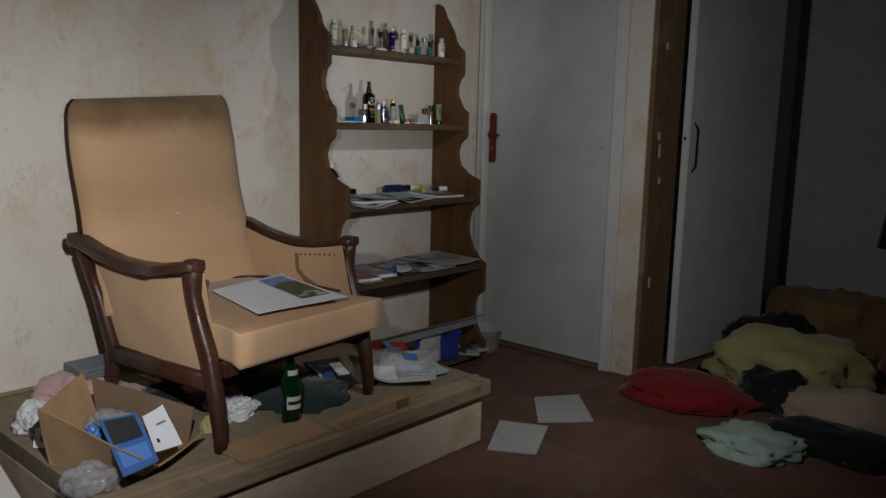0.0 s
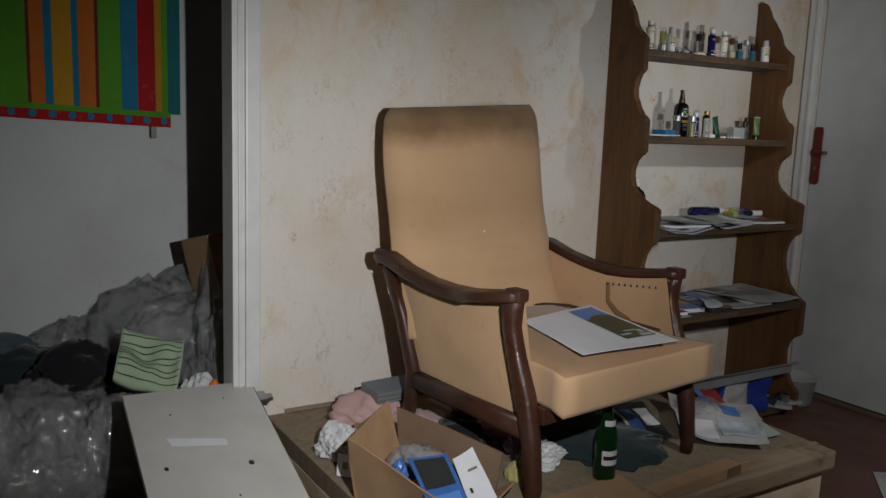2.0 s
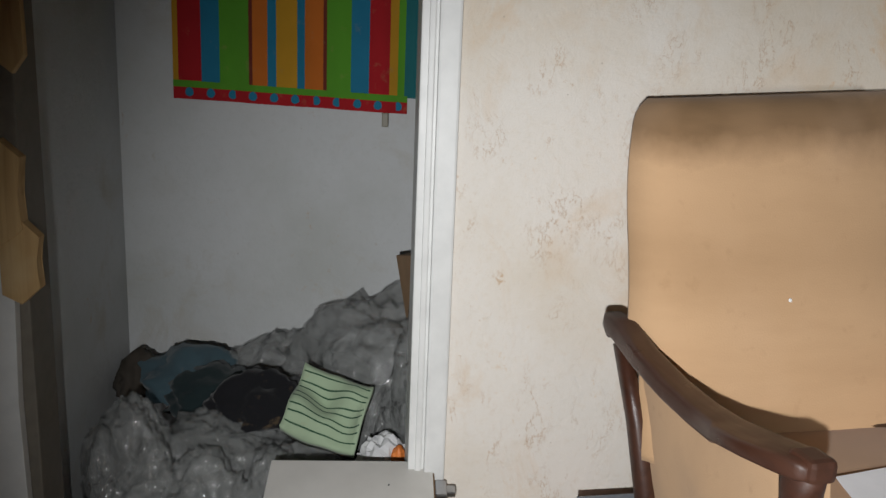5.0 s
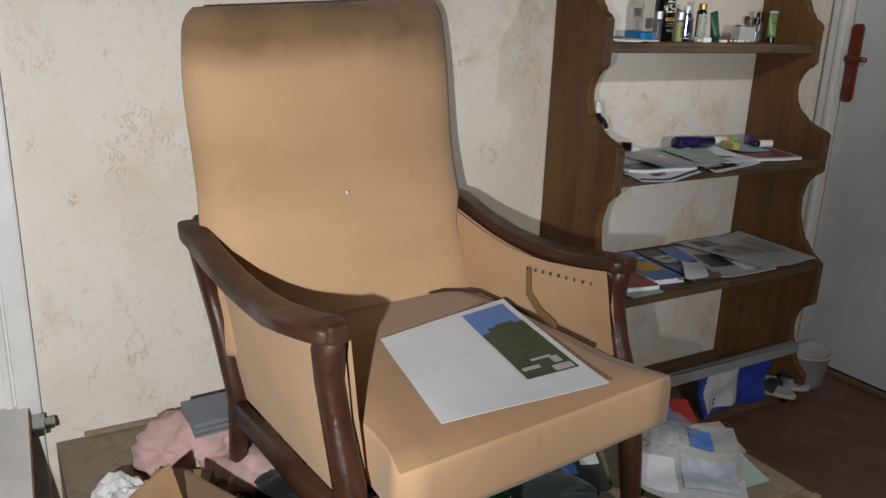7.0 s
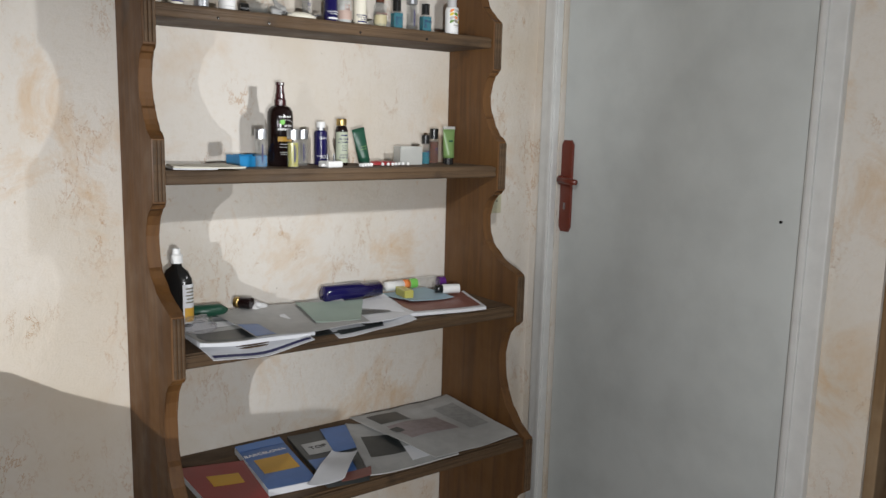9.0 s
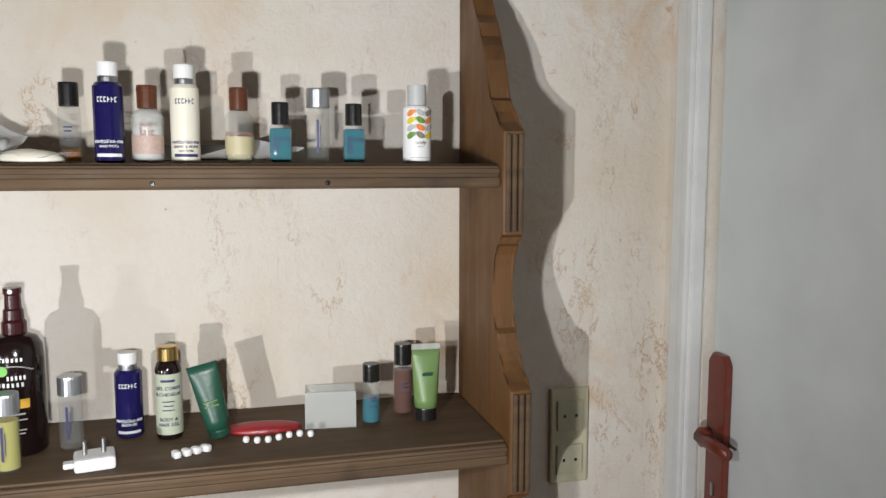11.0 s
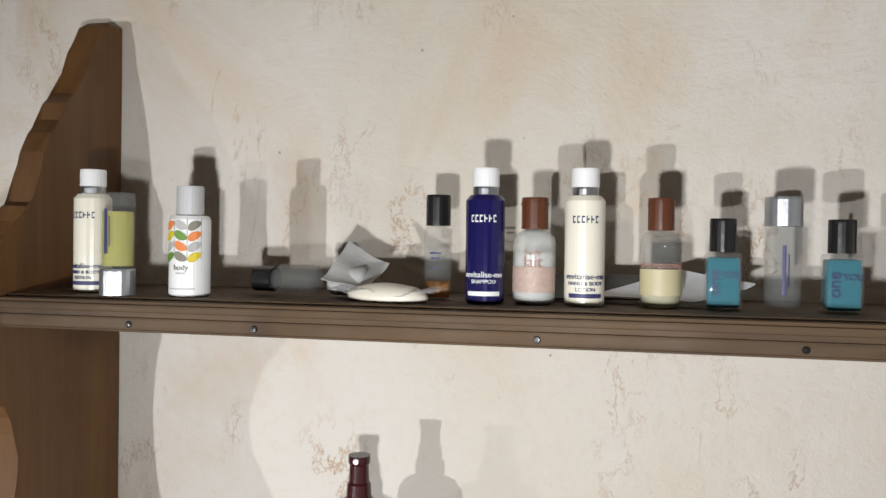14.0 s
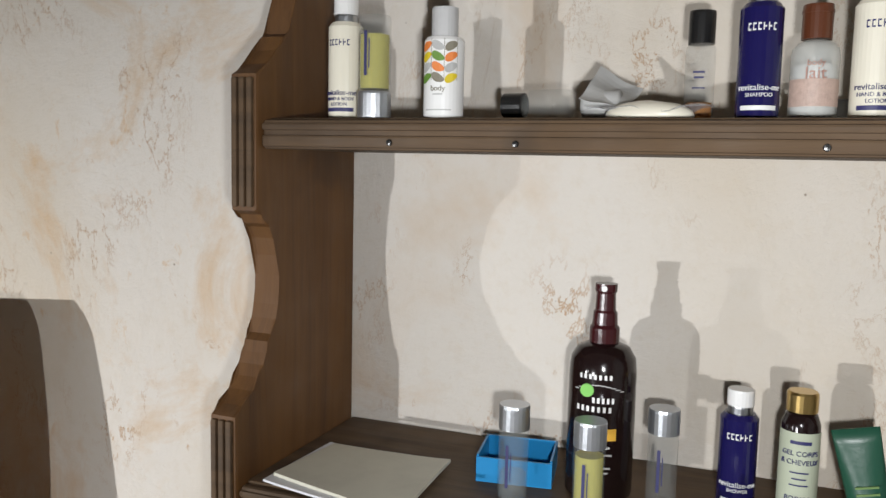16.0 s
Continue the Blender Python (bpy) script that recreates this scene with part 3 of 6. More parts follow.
# ---- bottles ----
def bottle_body(r, h, shoulder, neck, base=0.003):
    return [(0, 0), (r - base, 0), (r, base), (r, h - shoulder), (r * 0.93 + neck * 0.07, h - shoulder * 0.55), (r * 0.55 + neck * 0.45, h - shoulder * 0.2), (neck, h), (0, h)]


def cap_mesh(r, z0, z1, taper=0.97):
    return lathe([(0, z0), (r, z0), (r, z1 - 0.002), (r * taper, z1), (0, z1)], 24)


def tall_lotion(x, y, z, body_mat, ink, words, h=0.104, r=0.0152, label="", stripe=None):
    """Slim bottle with a white cap, a chrome ring, plain maker's bars and printed words."""
    b = thing("lotion_bottle", pose(x, y, z, 0, 0, 4), label, "bottle", "toiletry bottles on the shelves")
    hb = h * 0.80
    part("body", lathe([(0, 0), (r - 0.002, 0), (r, 0.002), (r, hb - 0.004), (r - 0.003, hb), (0, hb)], 32), body_mat, b, smooth=False)
    part("ring", cap_mesh(r * 0.66, hb, hb + 0.007), STEEL, b, "chrome ring")
    part("cap", cap_mesh(r * 0.70, hb + 0.0065, h), WHITE, b, "white ribbed cap")
    for k in range(6):                                   # maker's name as plain strokes
        a = -38 + k * 13
        part("logo_stroke", band(r, hb * 0.750, hb * 0.815, a, a + 2.6, n=2), ink, b)
        for zz in ((0.750, 0.764), (0.801, 0.815)) if k not in (3, 4) else ((0.776, 0.790),):
            part("logo_stroke", band(r, hb * zz[0], hb * zz[1], a + 2.6, a + 8.5, n=3), ink, b)
    letters("revitalise-me", 0.0062, ink, b, r=r, at=(0, 0, hb * 0.245))
    for k, w in enumerate(words):
        letters(w, 0.0040, ink, b, r=r, at=(0, 0, hb * (0.19 - 0.055 * k)))
    part("stripe", band(r, hb * 0.075, hb * 0.115, -50, 50, n=16), stripe or ink, b)
    return b


def small_flip(x, y, z, fill, label, words, h=0.083, r=0.0165, level=0.7):
    """Short round-shouldered clear bottle with a brown flip cap."""
    b = thing("lotion_bottle", pose(x, y, z, 0, 0, 0), label, "bottle", "toiletry bottles on the shelves")
    hb = h * 0.70
    part("body", lathe(bottle_body(r, hb, 0.012, 0.007), 28), CLEAR if fill is PALEGEL else FROST, b, smooth=True)
    part("contents", lathe(bottle_body(r - 0.0012, hb * level, 0.003, r - 0.004), 24), fill, b, smooth=True)
    part("cap", cap_mesh(r * 0.63, hb + 0.0003, h, 0.98), BROWNCAP, b, "brown flip cap")
    part("cap_rim", cap_mesh(r * 0.66, h - 0.006, h - 0.004, 1), BROWNCAP, b)
    if words:
        part("label_band", band(r, hb * 0.16, hb * 0.50, -75, 75, n=20), plain("faded_label", (0.52, 0.38, 0.32), 0.5, vary=0.5, scale=300) if fill is MILK else plain("straw_label", (0.52, 0.46, 0.28), 0.5), b)
        for w, s, zz in words:
            letters(w, s, WINE, b, r=r + 0.0004, at=(0, 0, hb * zz))
    return b


def cube_teal(x, y, z, h=0.067):
    """Small square-shouldered teal bottle with a tall black cap."""
    b = thing("shower_gel_bottle", pose(x, y, z, 0, 0, -3), "small teal gel bottle with a black cap", "bottle", "toiletry bottles on the shelves")
    part("body", box((-0.011, -0.0128, 0), (0.011, 0.0128, 0.042), 0.003), CLEAR, b, smooth=True)
    part("contents", box((-0.0098, -0.0116, 0.0012), (0.0098, 0.0116, 0.0385), 0.003), TEAL, b)
    part("cap", cap_mesh(0.0096, 0.0425, h), BLACK, b, "tall black cap")
    letters("one", 0.0125, INK, b, at=(0.0113, -0.003, 0.020), turn=90)
    letters("YOU", 0.0065, INK, b, at=(0.0113, 0.0055, 0.0235))
    return b


def silver_cap(x, y, z, fill, h=0.084, r=0.0128, level=0.55, upside=False):
    """Straight clear cylinder with a big silver cap and a bar of unreadable upright print."""
    b = thing("toiletry_bottle", pose(x, y, z), "clear cylindrical bottle with a brushed silver cap", "bottle", "toiletry bottles on the shelves")
    hb = h * 0.74
    lo, hi = (0.0, hb) if not upside else (h - hb, h)
    part("body", lathe([(0, lo), (r - 0.001, lo), (r, lo + 0.002), (r, hi - 0.002), (r - 0.001, hi), (0, hi)], 28), CLEAR, b)
    if fill:
        part("contents", lathe([(0, lo + 0.002), (r - 0.0014, lo + 0.002), (r - 0.0014, lo + (hb - 0.004) * level), (0, lo + (hb - 0.004) * level)], 24), fill, b)
    if upside:
        part("cap", cap_mesh(r + 0.0004, 0, h - hb - 0.0003), ALU, b, "brushed silver cap")
    else:
        part("cap", cap_mesh(r + 0.0004, hb + 0.0003, h), ALU, b, "brushed silver cap")
    part("print_line", band(r, lo + 0.012, lo + 0.048, -14, -2, n=5), INK, b)
    part("print_line", band(r, lo + 0.018, lo + 0.042, 4, 8, n=3), INK, b)
    return b


def leaf_bottle(x, y, z, h=0.089, r=0.0165):
    """White shampoo bottle printed with rows of coloured leaves."""
    b = thing("shampoo_bottle", pose(x, y, z, 0, 0, 3), "white bottle printed with coloured leaves and a grey cap", "bottle", "toiletry bottles on the shelves")
    hb = h * 0.73
    part("body", lathe([(0, 0), (r - 0.002, 0), (r, 0.002), (r, hb - 0.003), (r - 0.002, hb), (0, hb)], 32), WHITE, b)
    part("cap", cap_mesh(r * 0.66, hb + 0.0003, h, 0.98), plain("grey_frosted_cap", (0.50, 0.50, 0.50), 0.4), b, "grey frosted cap")
    cols = ((ORANGE, YELLOW, GREYPAPER, GREEN), (GREYPAPER, GREEN, ORANGE, GREYINK), (GREYINK, ORANGE, GREYPAPER, YELLOW))
    for c, col in enumerate(cols):
        part("stem", band(r, hb * 0.46, hb * 0.97, -22 + c * 38 + 1.2, -22 + c * 38 + 2.6, n=2), GREYINK, b)
        for k, mat in enumerate(col):
            bm = bmesh.new()
            ca, cz = radians(-38 + c * 38), hb * (0.88 - k * 0.13)
            ring = []
            for j in range(14):
                th = 2 * math.pi * j / 14
                u, v = 0.0054 * math.cos(th), 0.0036 * math.sin(th) * (1 - 0.25 * math.cos(th))
                sgn = 1 if c != 1 else -1
                uu, vv = u, v + sgn * u * 0.35
                a = ca + uu / r
                ring.append(bm.verts.new(((r + 0.0006) * math.cos(a), (r + 0.0006) * math.sin(a), cz + vv)))
            bm.faces.new(ring)
            part("printed_leaf", bm, mat, b)
    letters("body", 0.0062, GREYINK, b, r=r, at=(0, 0.0, hb * 0.33))
    bars(b, r, ((hb * 0.28, 0.0012, 14), (hb * 0.09, 0.001, 40)), GREYPAPER)
    return b


def black_cap_clear(x, y, z, fill, h=0.085, r=0.0115, level=0.25, label="slim clear bottle with a black cap"):
    b = thing("toiletry_bottle", pose(x, y, z), label, "bottle", "toiletry bottles on the shelves")
    hb = h * 0.70
    part("body", lathe(bottle_body(r, hb, 0.004, r * 0.7), 26), CLEAR, b, smooth=True)
    part("contents", lathe([(0, 0.0015), (r - 0.0014, 0.0015), (r - 0.0014, hb * level), (0, hb * level)], 22), fill, b)
    part("cap", cap_mesh(r * 0.88, hb + 0.0003, h), BLACK, b, "black cap")
    bars(b, r, ((hb * 0.62, 0.0016, 22), (hb * 0.55, 0.0016, 18), (hb * 0.42, 0.001, 24)), INK)
    return b


tall_lotion(-1.838, 2.855, S1, CREAM, INK, ("HAND & BODY", "LOTION"), label="cream lotion bottle with a white cap")
silver_cap(-1.812, 2.896, S1, YELLOWLIQ, 0.083, 0.0135, 0.80, True)
leaf_bottle(-1.825, 2.953, S1)
leaf_bottle(-1.842, 3.526, S1)
black_cap_clear(-1.868, 3.151, S1, AMBER)
tall_lotion(-1.840, 3.194, S1, NAVY, WHITE, ("SHAMPOO",), label="navy blue shampoo bottle with a white cap", stripe=WHITE)
small_flip(-1.848, 3.2315, S1, MILK, "milky body lotion bottle with a brown cap", (("body", 0.006, 0.66), ("lait", 0.012, 0.50)), 0.082)
tall_lotion(-1.845, 3.2700, S1, CREAM, INK, ("HAND & BODY", "LOTION"), label="cream lotion bottle with a white cap")
small_flip(-1.850, 3.3265, S1, PALEGEL, "half-empty shampoo bottle with a brown cap", (("shampooing", 0.0072, 0.52),), 0.082, 0.0155, 0.5)
cube_teal(-1.848, 3.371, S1)
silver_cap(-1.848, 3.4130, S1, None, 0.083)
cube_teal(-1.850, 3.4535, S1)

# things lying on the top shelf
def lying(name, x, y, z, turn, profile, mat, label, cat, cap=None, cap_mat=None, squash=1.0, seg=20):
    b = thing(name, pose(x, y, z, 0, 90, turn), label, cat)
    part("body", lathe(profile, seg, squash), mat, b, smooth=True)
    if cap:
        part("cap", lathe(cap, seg, squash), cap_mat, b)
    return b


lying("lying_bottle", -1.855, 3.052, S1 + 0.0132, 262, [(0, 0), (0.012, 0), (0.013, 0.003), (0.013, 0.034), (0.009, 0.040), (0, 0.040)], CLEAR, "clear bottle with a black cap lying on its side", "bottle", [(0, 0.0405), (0.0105, 0.0405), (0.0105, 0.058), (0, 0.058)], BLACK)
lying("tube", -1.862, 3.062, S1 + 0.0125, 84, [(0, 0), (0.010, 0), (0.0115, 0.004), (0.0115, 0.012), (0.0123, 0.016), (0.0123, 0.030), (0, 0.032)], GREYPAPER, "pale grey tube lying on its side", "tube")
sp = [(-1.835, 3.062, S1 + 0.010), (-1.880, 3.070, S1 + 0.040), (-1.885, 3.105, S1 + 0.022), (-1.84, 3.095, S1 + 0.004)]
tagged(part("crumpled_wrapper", sheet(sp, wave=0.006, seed=2.0, freq=40, thick=0.0006), GREYPAPER), "crumpled pale grey paper wrapper", "wrapper")
soap = thing("soap_packet", pose(-1.832, 3.118, S1, 0, 0, 82), "wrapped cream soap bar in a clear packet", "soap")
part("soap", crumple((0.034, 0.018, 0.014), 3.3, 3, 0.05, 0.02, False), CREAM, soap, smooth=True)
bmw = sheet([(-0.045, -0.015, 0.003), (0.045, -0.017, 0.003), (0.045, 0.016, 0.004), (-0.045, 0.014, 0.004)], wave=0.006, seed=5, freq=60, thick=0.0006)
part("wrapper", bmw, CLEARBAG, soap)
tagged(part("leaflet", sheet([(-1.875, 3.272, S1 + 0.001), (-1.90, 3.345, S1 + 0.024), (-1.88, 3.40, S1 + 0.016), (-1.85, 3.352, S1 + 0.001)], wave=0.003, seed=4), PAPER), "folded white leaflet lying behind the bottles", "leaflet")
tagged(part("folder", sheet([(-1.87, 3.215, S1 + 0.001), (-1.915, 3.235, S1 + 0.018), (-1.915, 3.325, S1 + 0.018), (-1.872, 3.325, S1 + 0.001)], wave=0.002, seed=6), DARKPRINT), "dark folded card lying behind the bottles", "card")
heap("scrap", -1.872, 2.935, S1, (0.007, 0.006, 0.008), 0, GREENTUBE, "tiny dark green crumpled scrap", "scrap", 7.0, sub=3)

# second shelf
spray = thing("spray_bottle", pose(-1.868, 3.086, S2), "dark brown sun oil spray bottle with a pump", "bottle")
part("body", lathe([(0, 0), (0.025, 0), (0.028, 0.003), (0.028, 0.106), (0.0268, 0.118), (0.0215, 0.127), (0.0125, 0.131), (0, 0.131)], 32, 1.0), DARKBOTTLE, spray, smooth=True)
part("collar", lathe([(0, 0.131), (0.0125, 0.131), (0.0125, 0.143), (0.010, 0.146), (0, 0.146)], 24), MAROON, spray)
part("pump", lathe([(0, 0.146), (0.0105, 0.146), (0.0100, 0.156), (0.0085, 0.158), (0.0080, 0.172), (0.0092, 0.174), (0.0092, 0.180), (0, 0.180)], 24), MAROON, spray, "maroon spray pump head")
part("nozzle", lathe([(0, 0), (0.0024, 0), (0.0024, 0.002), (0, 0.002)], 12), WHITE, spray).matrix_local = pose(0.0082, 0, 0.1765, 0, 90)
part("logo_dot", slab([(-0.0075 + 0.0055 * math.cos(2 * math.pi * k / 18), 0.095 + 0.0055 * math.sin(2 * math.pi * k / 18)) for k in range(18)], 0.0285, "x"), BRIGHTGREEN, spray, "green dot of the maker's mark")
for z0, z1, first, count, step, wide in ((0.1045, 0.1085, -30, 7, 8.5, 4.5), (0.0850, 0.0895, -6, 5, 8.0, 4.2), (0.0775, 0.0820, -34, 7, 9.2, 4.8)):
    for k in range(count):
        part("logo_stroke", band(0.028, z0, z1, first + k * step, first + k * step + wide, n=3), WHITE, spray)
for a0 in range(-40, 44, 8):
    part("logo_ring", band(0.028, 0.0935 + 0.006 * math.cos(radians(a0 * 2)), 0.0943 + 0.006 * math.cos(radians(a0 * 2)), a0, a0 + 8, n=3), GREYPAPER, spray)
part("label_band", band(0.028, 0.054, 0.064, -36, 36, n=14), MUSTARD, spray, "gold label band")
bars(spray, 0.028, ((0.047, 0.002, 26), (0.041, 0.0015, 30), (0.030, 0.0015, 28), (0.026, 0.0015, 24)), GREYPAPER)

tray = thing("plastic_tray", pose(-1.878, 3.012, S2, 0, 0, 8), "small bright blue plastic tray", "tray")
bm = bmesh.new()
add_box(bm, (-0.028, -0.033, 0), (0.028, 0.033, 0.002))
for lo, hi in (((-0.028, -0.033, 0.002), (-0.026, 0.033, 0.024)), ((0.026, -0.033, 0.002), (0.028, 0.033, 0.022)), ((-0.026, -0.033, 0.002), (0.026, -0.031, 0.024)), ((-0.026, 0.031, 0.002), (0.026, 0.033, 0.024))):
    add_box(bm, lo, hi)
part("body", bm, CYANBOX, tray)
silver_cap(-1.826, 3.022, S2, CLEAR, 0.080, 0.0125, 0.4)
silver_cap(-1.810, 3.088, S2, YELLOWLIQ, 0.080, 0.0125, 0.95)
silver_cap(-1.868, 3.138, S2, None, 0.080, 0.0125)
tall_lotion(-1.890, 3.196, S2, NAVY, WHITE, ("SHOWER",), h=0.098, label="navy blue shower gel bottle with a white cap", stripe=WHITE)

b = thing("body_lotion_bottle", pose(-1.874, 3.241, S2), "dark green glass bottle with a gold screw cap", "bottle")
part("body", lathe([(0, 0), (0.0135, 0), (0.0145, 0.003), (0.0145, 0.080), (0.012, 0.088), (0.009, 0.090), (0, 0.090)], 28), DARKBOTTLE, b, smooth=True)
part("paper_label", band(0.0145, 0.006, 0.076, -88, 88, n=24), plain("pale_sage_label", (0.46, 0.50, 0.38), 0.6), b, "pale sage paper label")
part("cap", lathe([(0, 0.0905), (0.0118, 0.0905), (0.0118, 0.104), (0.0108, 0.106), (0, 0.106)], 28), BRASS, b, "gold screw cap")
for w, zz in (("GEL CORPS", 0.058), ("& CHEVEUX", 0.051), ("BODY &", 0.022), ("HAIR GEL", 0.016)):
    letters(w, 0.0055, INK, b, r=0.0150, at=(0, 0, zz))
bars(b, 0.0150, ((0.067, 0.0028, 30), (0.044, 0.0012, 26), (0.039, 0.0012, 20), (0.034, 0.0012, 26)), INK)


def tube_shape(h, r, cap_h):
    """Standing squeeze tube: round at the cap, pressed flat at the crimp."""
    bm = bmesh.new()
    rings = []
    for k in range(8):
        a = k / 7
        z = cap_h + (h - cap_h) * a
        w, d = r * (0.95 + 0.22 * a), r * (0.95 * (1 - a) + 0.06)
        rings.append([bm.verts.new((d * math.cos(2 * math.pi * j / 20), w * math.sin(2 * math.pi * j / 20), z)) for j in range(20)])
    for p, q in zip(rings, rings[1:]):
        for j in range(20):
            bm.faces.new([p[j], p[(j + 1) % 20], q[(j + 1) % 20], q[j]])
    bm.faces.new(rings[0])
    bm.faces.new(rings[-1])
    return bm


b = thing("squeeze_tube", pose(-1.862, 3.297, S2, 0, 0, 0) @ pose(0, 0, 0, 13, 0, 0), "dark green squeeze tube leaning over", "tube")
part("body", tube_shape(0.087, 0.0145, 0.010), GREENTUBE, b, smooth=True)
part("cap", cap_mesh(0.0125, 0.001, 0.010), GREENTUBE, b)
for k in range(4):
    part("print_line", box((0.0098 - k * 0.0012, -0.008, 0.044 - k * 0.006), (0.0112 - k * 0.0012, 0.008, 0.0455 - k * 0.006)), LIMETUBE, b)
b = thing("squeeze_tube", pose(-1.862, 3.541, S2, 0, 0, -4), "sage green squeeze tube standing on its black cap", "tube")
part("body", tube_shape(0.087, 0.0150, 0.016), LIMETUBE, b, smooth=True)
part("cap", cap_mesh(0.013, 0.0, 0.016), BLACK, b, "black cap")
part("crimp", box((-0.0012, -0.0176, 0.0868), (0.0012, 0.0176, 0.094), 0.0005), FROST, b)
part("print_line", box((0.0095, -0.006, 0.056), (0.0104, 0.006, 0.060)), GREENTUBE, b)
black_cap_clear(-1.868, 3.474, S2, TEAL, 0.072, 0.0115, 0.6, "small pale teal bottle with a black cap")
black_cap_clear(-1.895, 3.519, S2, BROWNLIQ, 0.088, 0.0125, 0.9, "brown liquid bottle with a black cap")
plug = thing("plug_adapter", pose(-1.797, 3.172, S2, 0, 0, 10), "white plastic plug adapter with two prongs up", "adapter")
part("body", box((-0.018, -0.020, 0), (0.018, 0.020, 0.014), 0.004), WHITE, plug)
for y in (-0.009, 0.009):
    part("prong", lathe([(0, 0.013), (0.0025, 0.013), (0.0022, 0.028), (0, 0.030)], 10), STEEL, plug).matrix_local = pose(0, y, 0)
part("flange", box((-0.006, -0.030, 0.002), (0.006, -0.0195, 0.008), 0.002), WHITE, plug)
for k in range(4):
    b = part("white_clip", box((-0.006, -0.004, 0), (0.006, 0.004, 0.008), 0.003), WHITE)
    b.matrix_world = pose(-1.800 - 0.004 * k, 3.252 + 0.010 * k, S2, 0, 0, 25 + 9 * k)
    tagged(b, "small white plastic clip on the shelf", "clip", "clips on the shelf")
b = thing("glasses_case", pose(-1.868, 3.345, S2, 0, 0, 88), "red soft plastic pouch lying flat", "pouch")
part("body", crumple((0.046, 0.017, 0.010), 8.2, 3, 0.06, 0.03, False), REDPLASTIC, b, smooth=True)
for k in range(7):
    p = part("bead", lathe([(0, 0), (0.003, 0.001), (0.004, 0.004), (0.003, 0.007), (0, 0.008)], 10), WHITE)
    p.matrix_world = pose(-1.828 + 0.006 * math.sin(k), 3.325 + 0.012 * k, S2)
    tagged(p, "small white bead of a bracelet", "bead", "beads on the shelf")
b = thing("clear_box", pose(-1.872, 3.425, S2, 0, 0, -6), "empty frosted plastic box", "box")
bm = bmesh.new()
for lo, hi in (((-0.018, -0.030, 0), (0.018, 0.030, 0.0015)), ((0.0165, -0.030, 0.0015), (0.018, 0.030, 0.044)), ((-0.018, -0.030, 0.0015), (-0.0165, 0.030, 0.044)), ((-0.0165, -0.030, 0.0015), (0.0165, -0.0285, 0.044)), ((-0.0165, 0.0285, 0.0015), (0.0165, 0.030, 0.044))):
    add_box(bm, lo, hi)
part("body", bm, FROST, b)
env = [(-1.775, 2.822, S2 + 0.0025), (-1.745, 2.955, S2 + 0.0025), (-1.866, 2.952, S2 + 0.0035), (-1.86, 2.835, S2 + 0.0025)]
tagged(part("envelope", sheet(env, wave=0.0015, seed=3, thick=0.003), plain("ivory_paper", (0.62, 0.60, 0.50), 0.6)), "stack of ivory envelopes lying on the shelf", "envelope")
env2 = [(-1.765, 2.818, S2 + 0.0005), (-1.75, 2.90, S2 + 0.0005), (-1.86, 2.93, S2 + 0.0005), (-1.87, 2.825, S2 + 0.0005)]
tagged(part("envelope", sheet(env2, wave=0.001, seed=9, thick=0.002), PAPER), "white envelope under another on the shelf", "envelope")


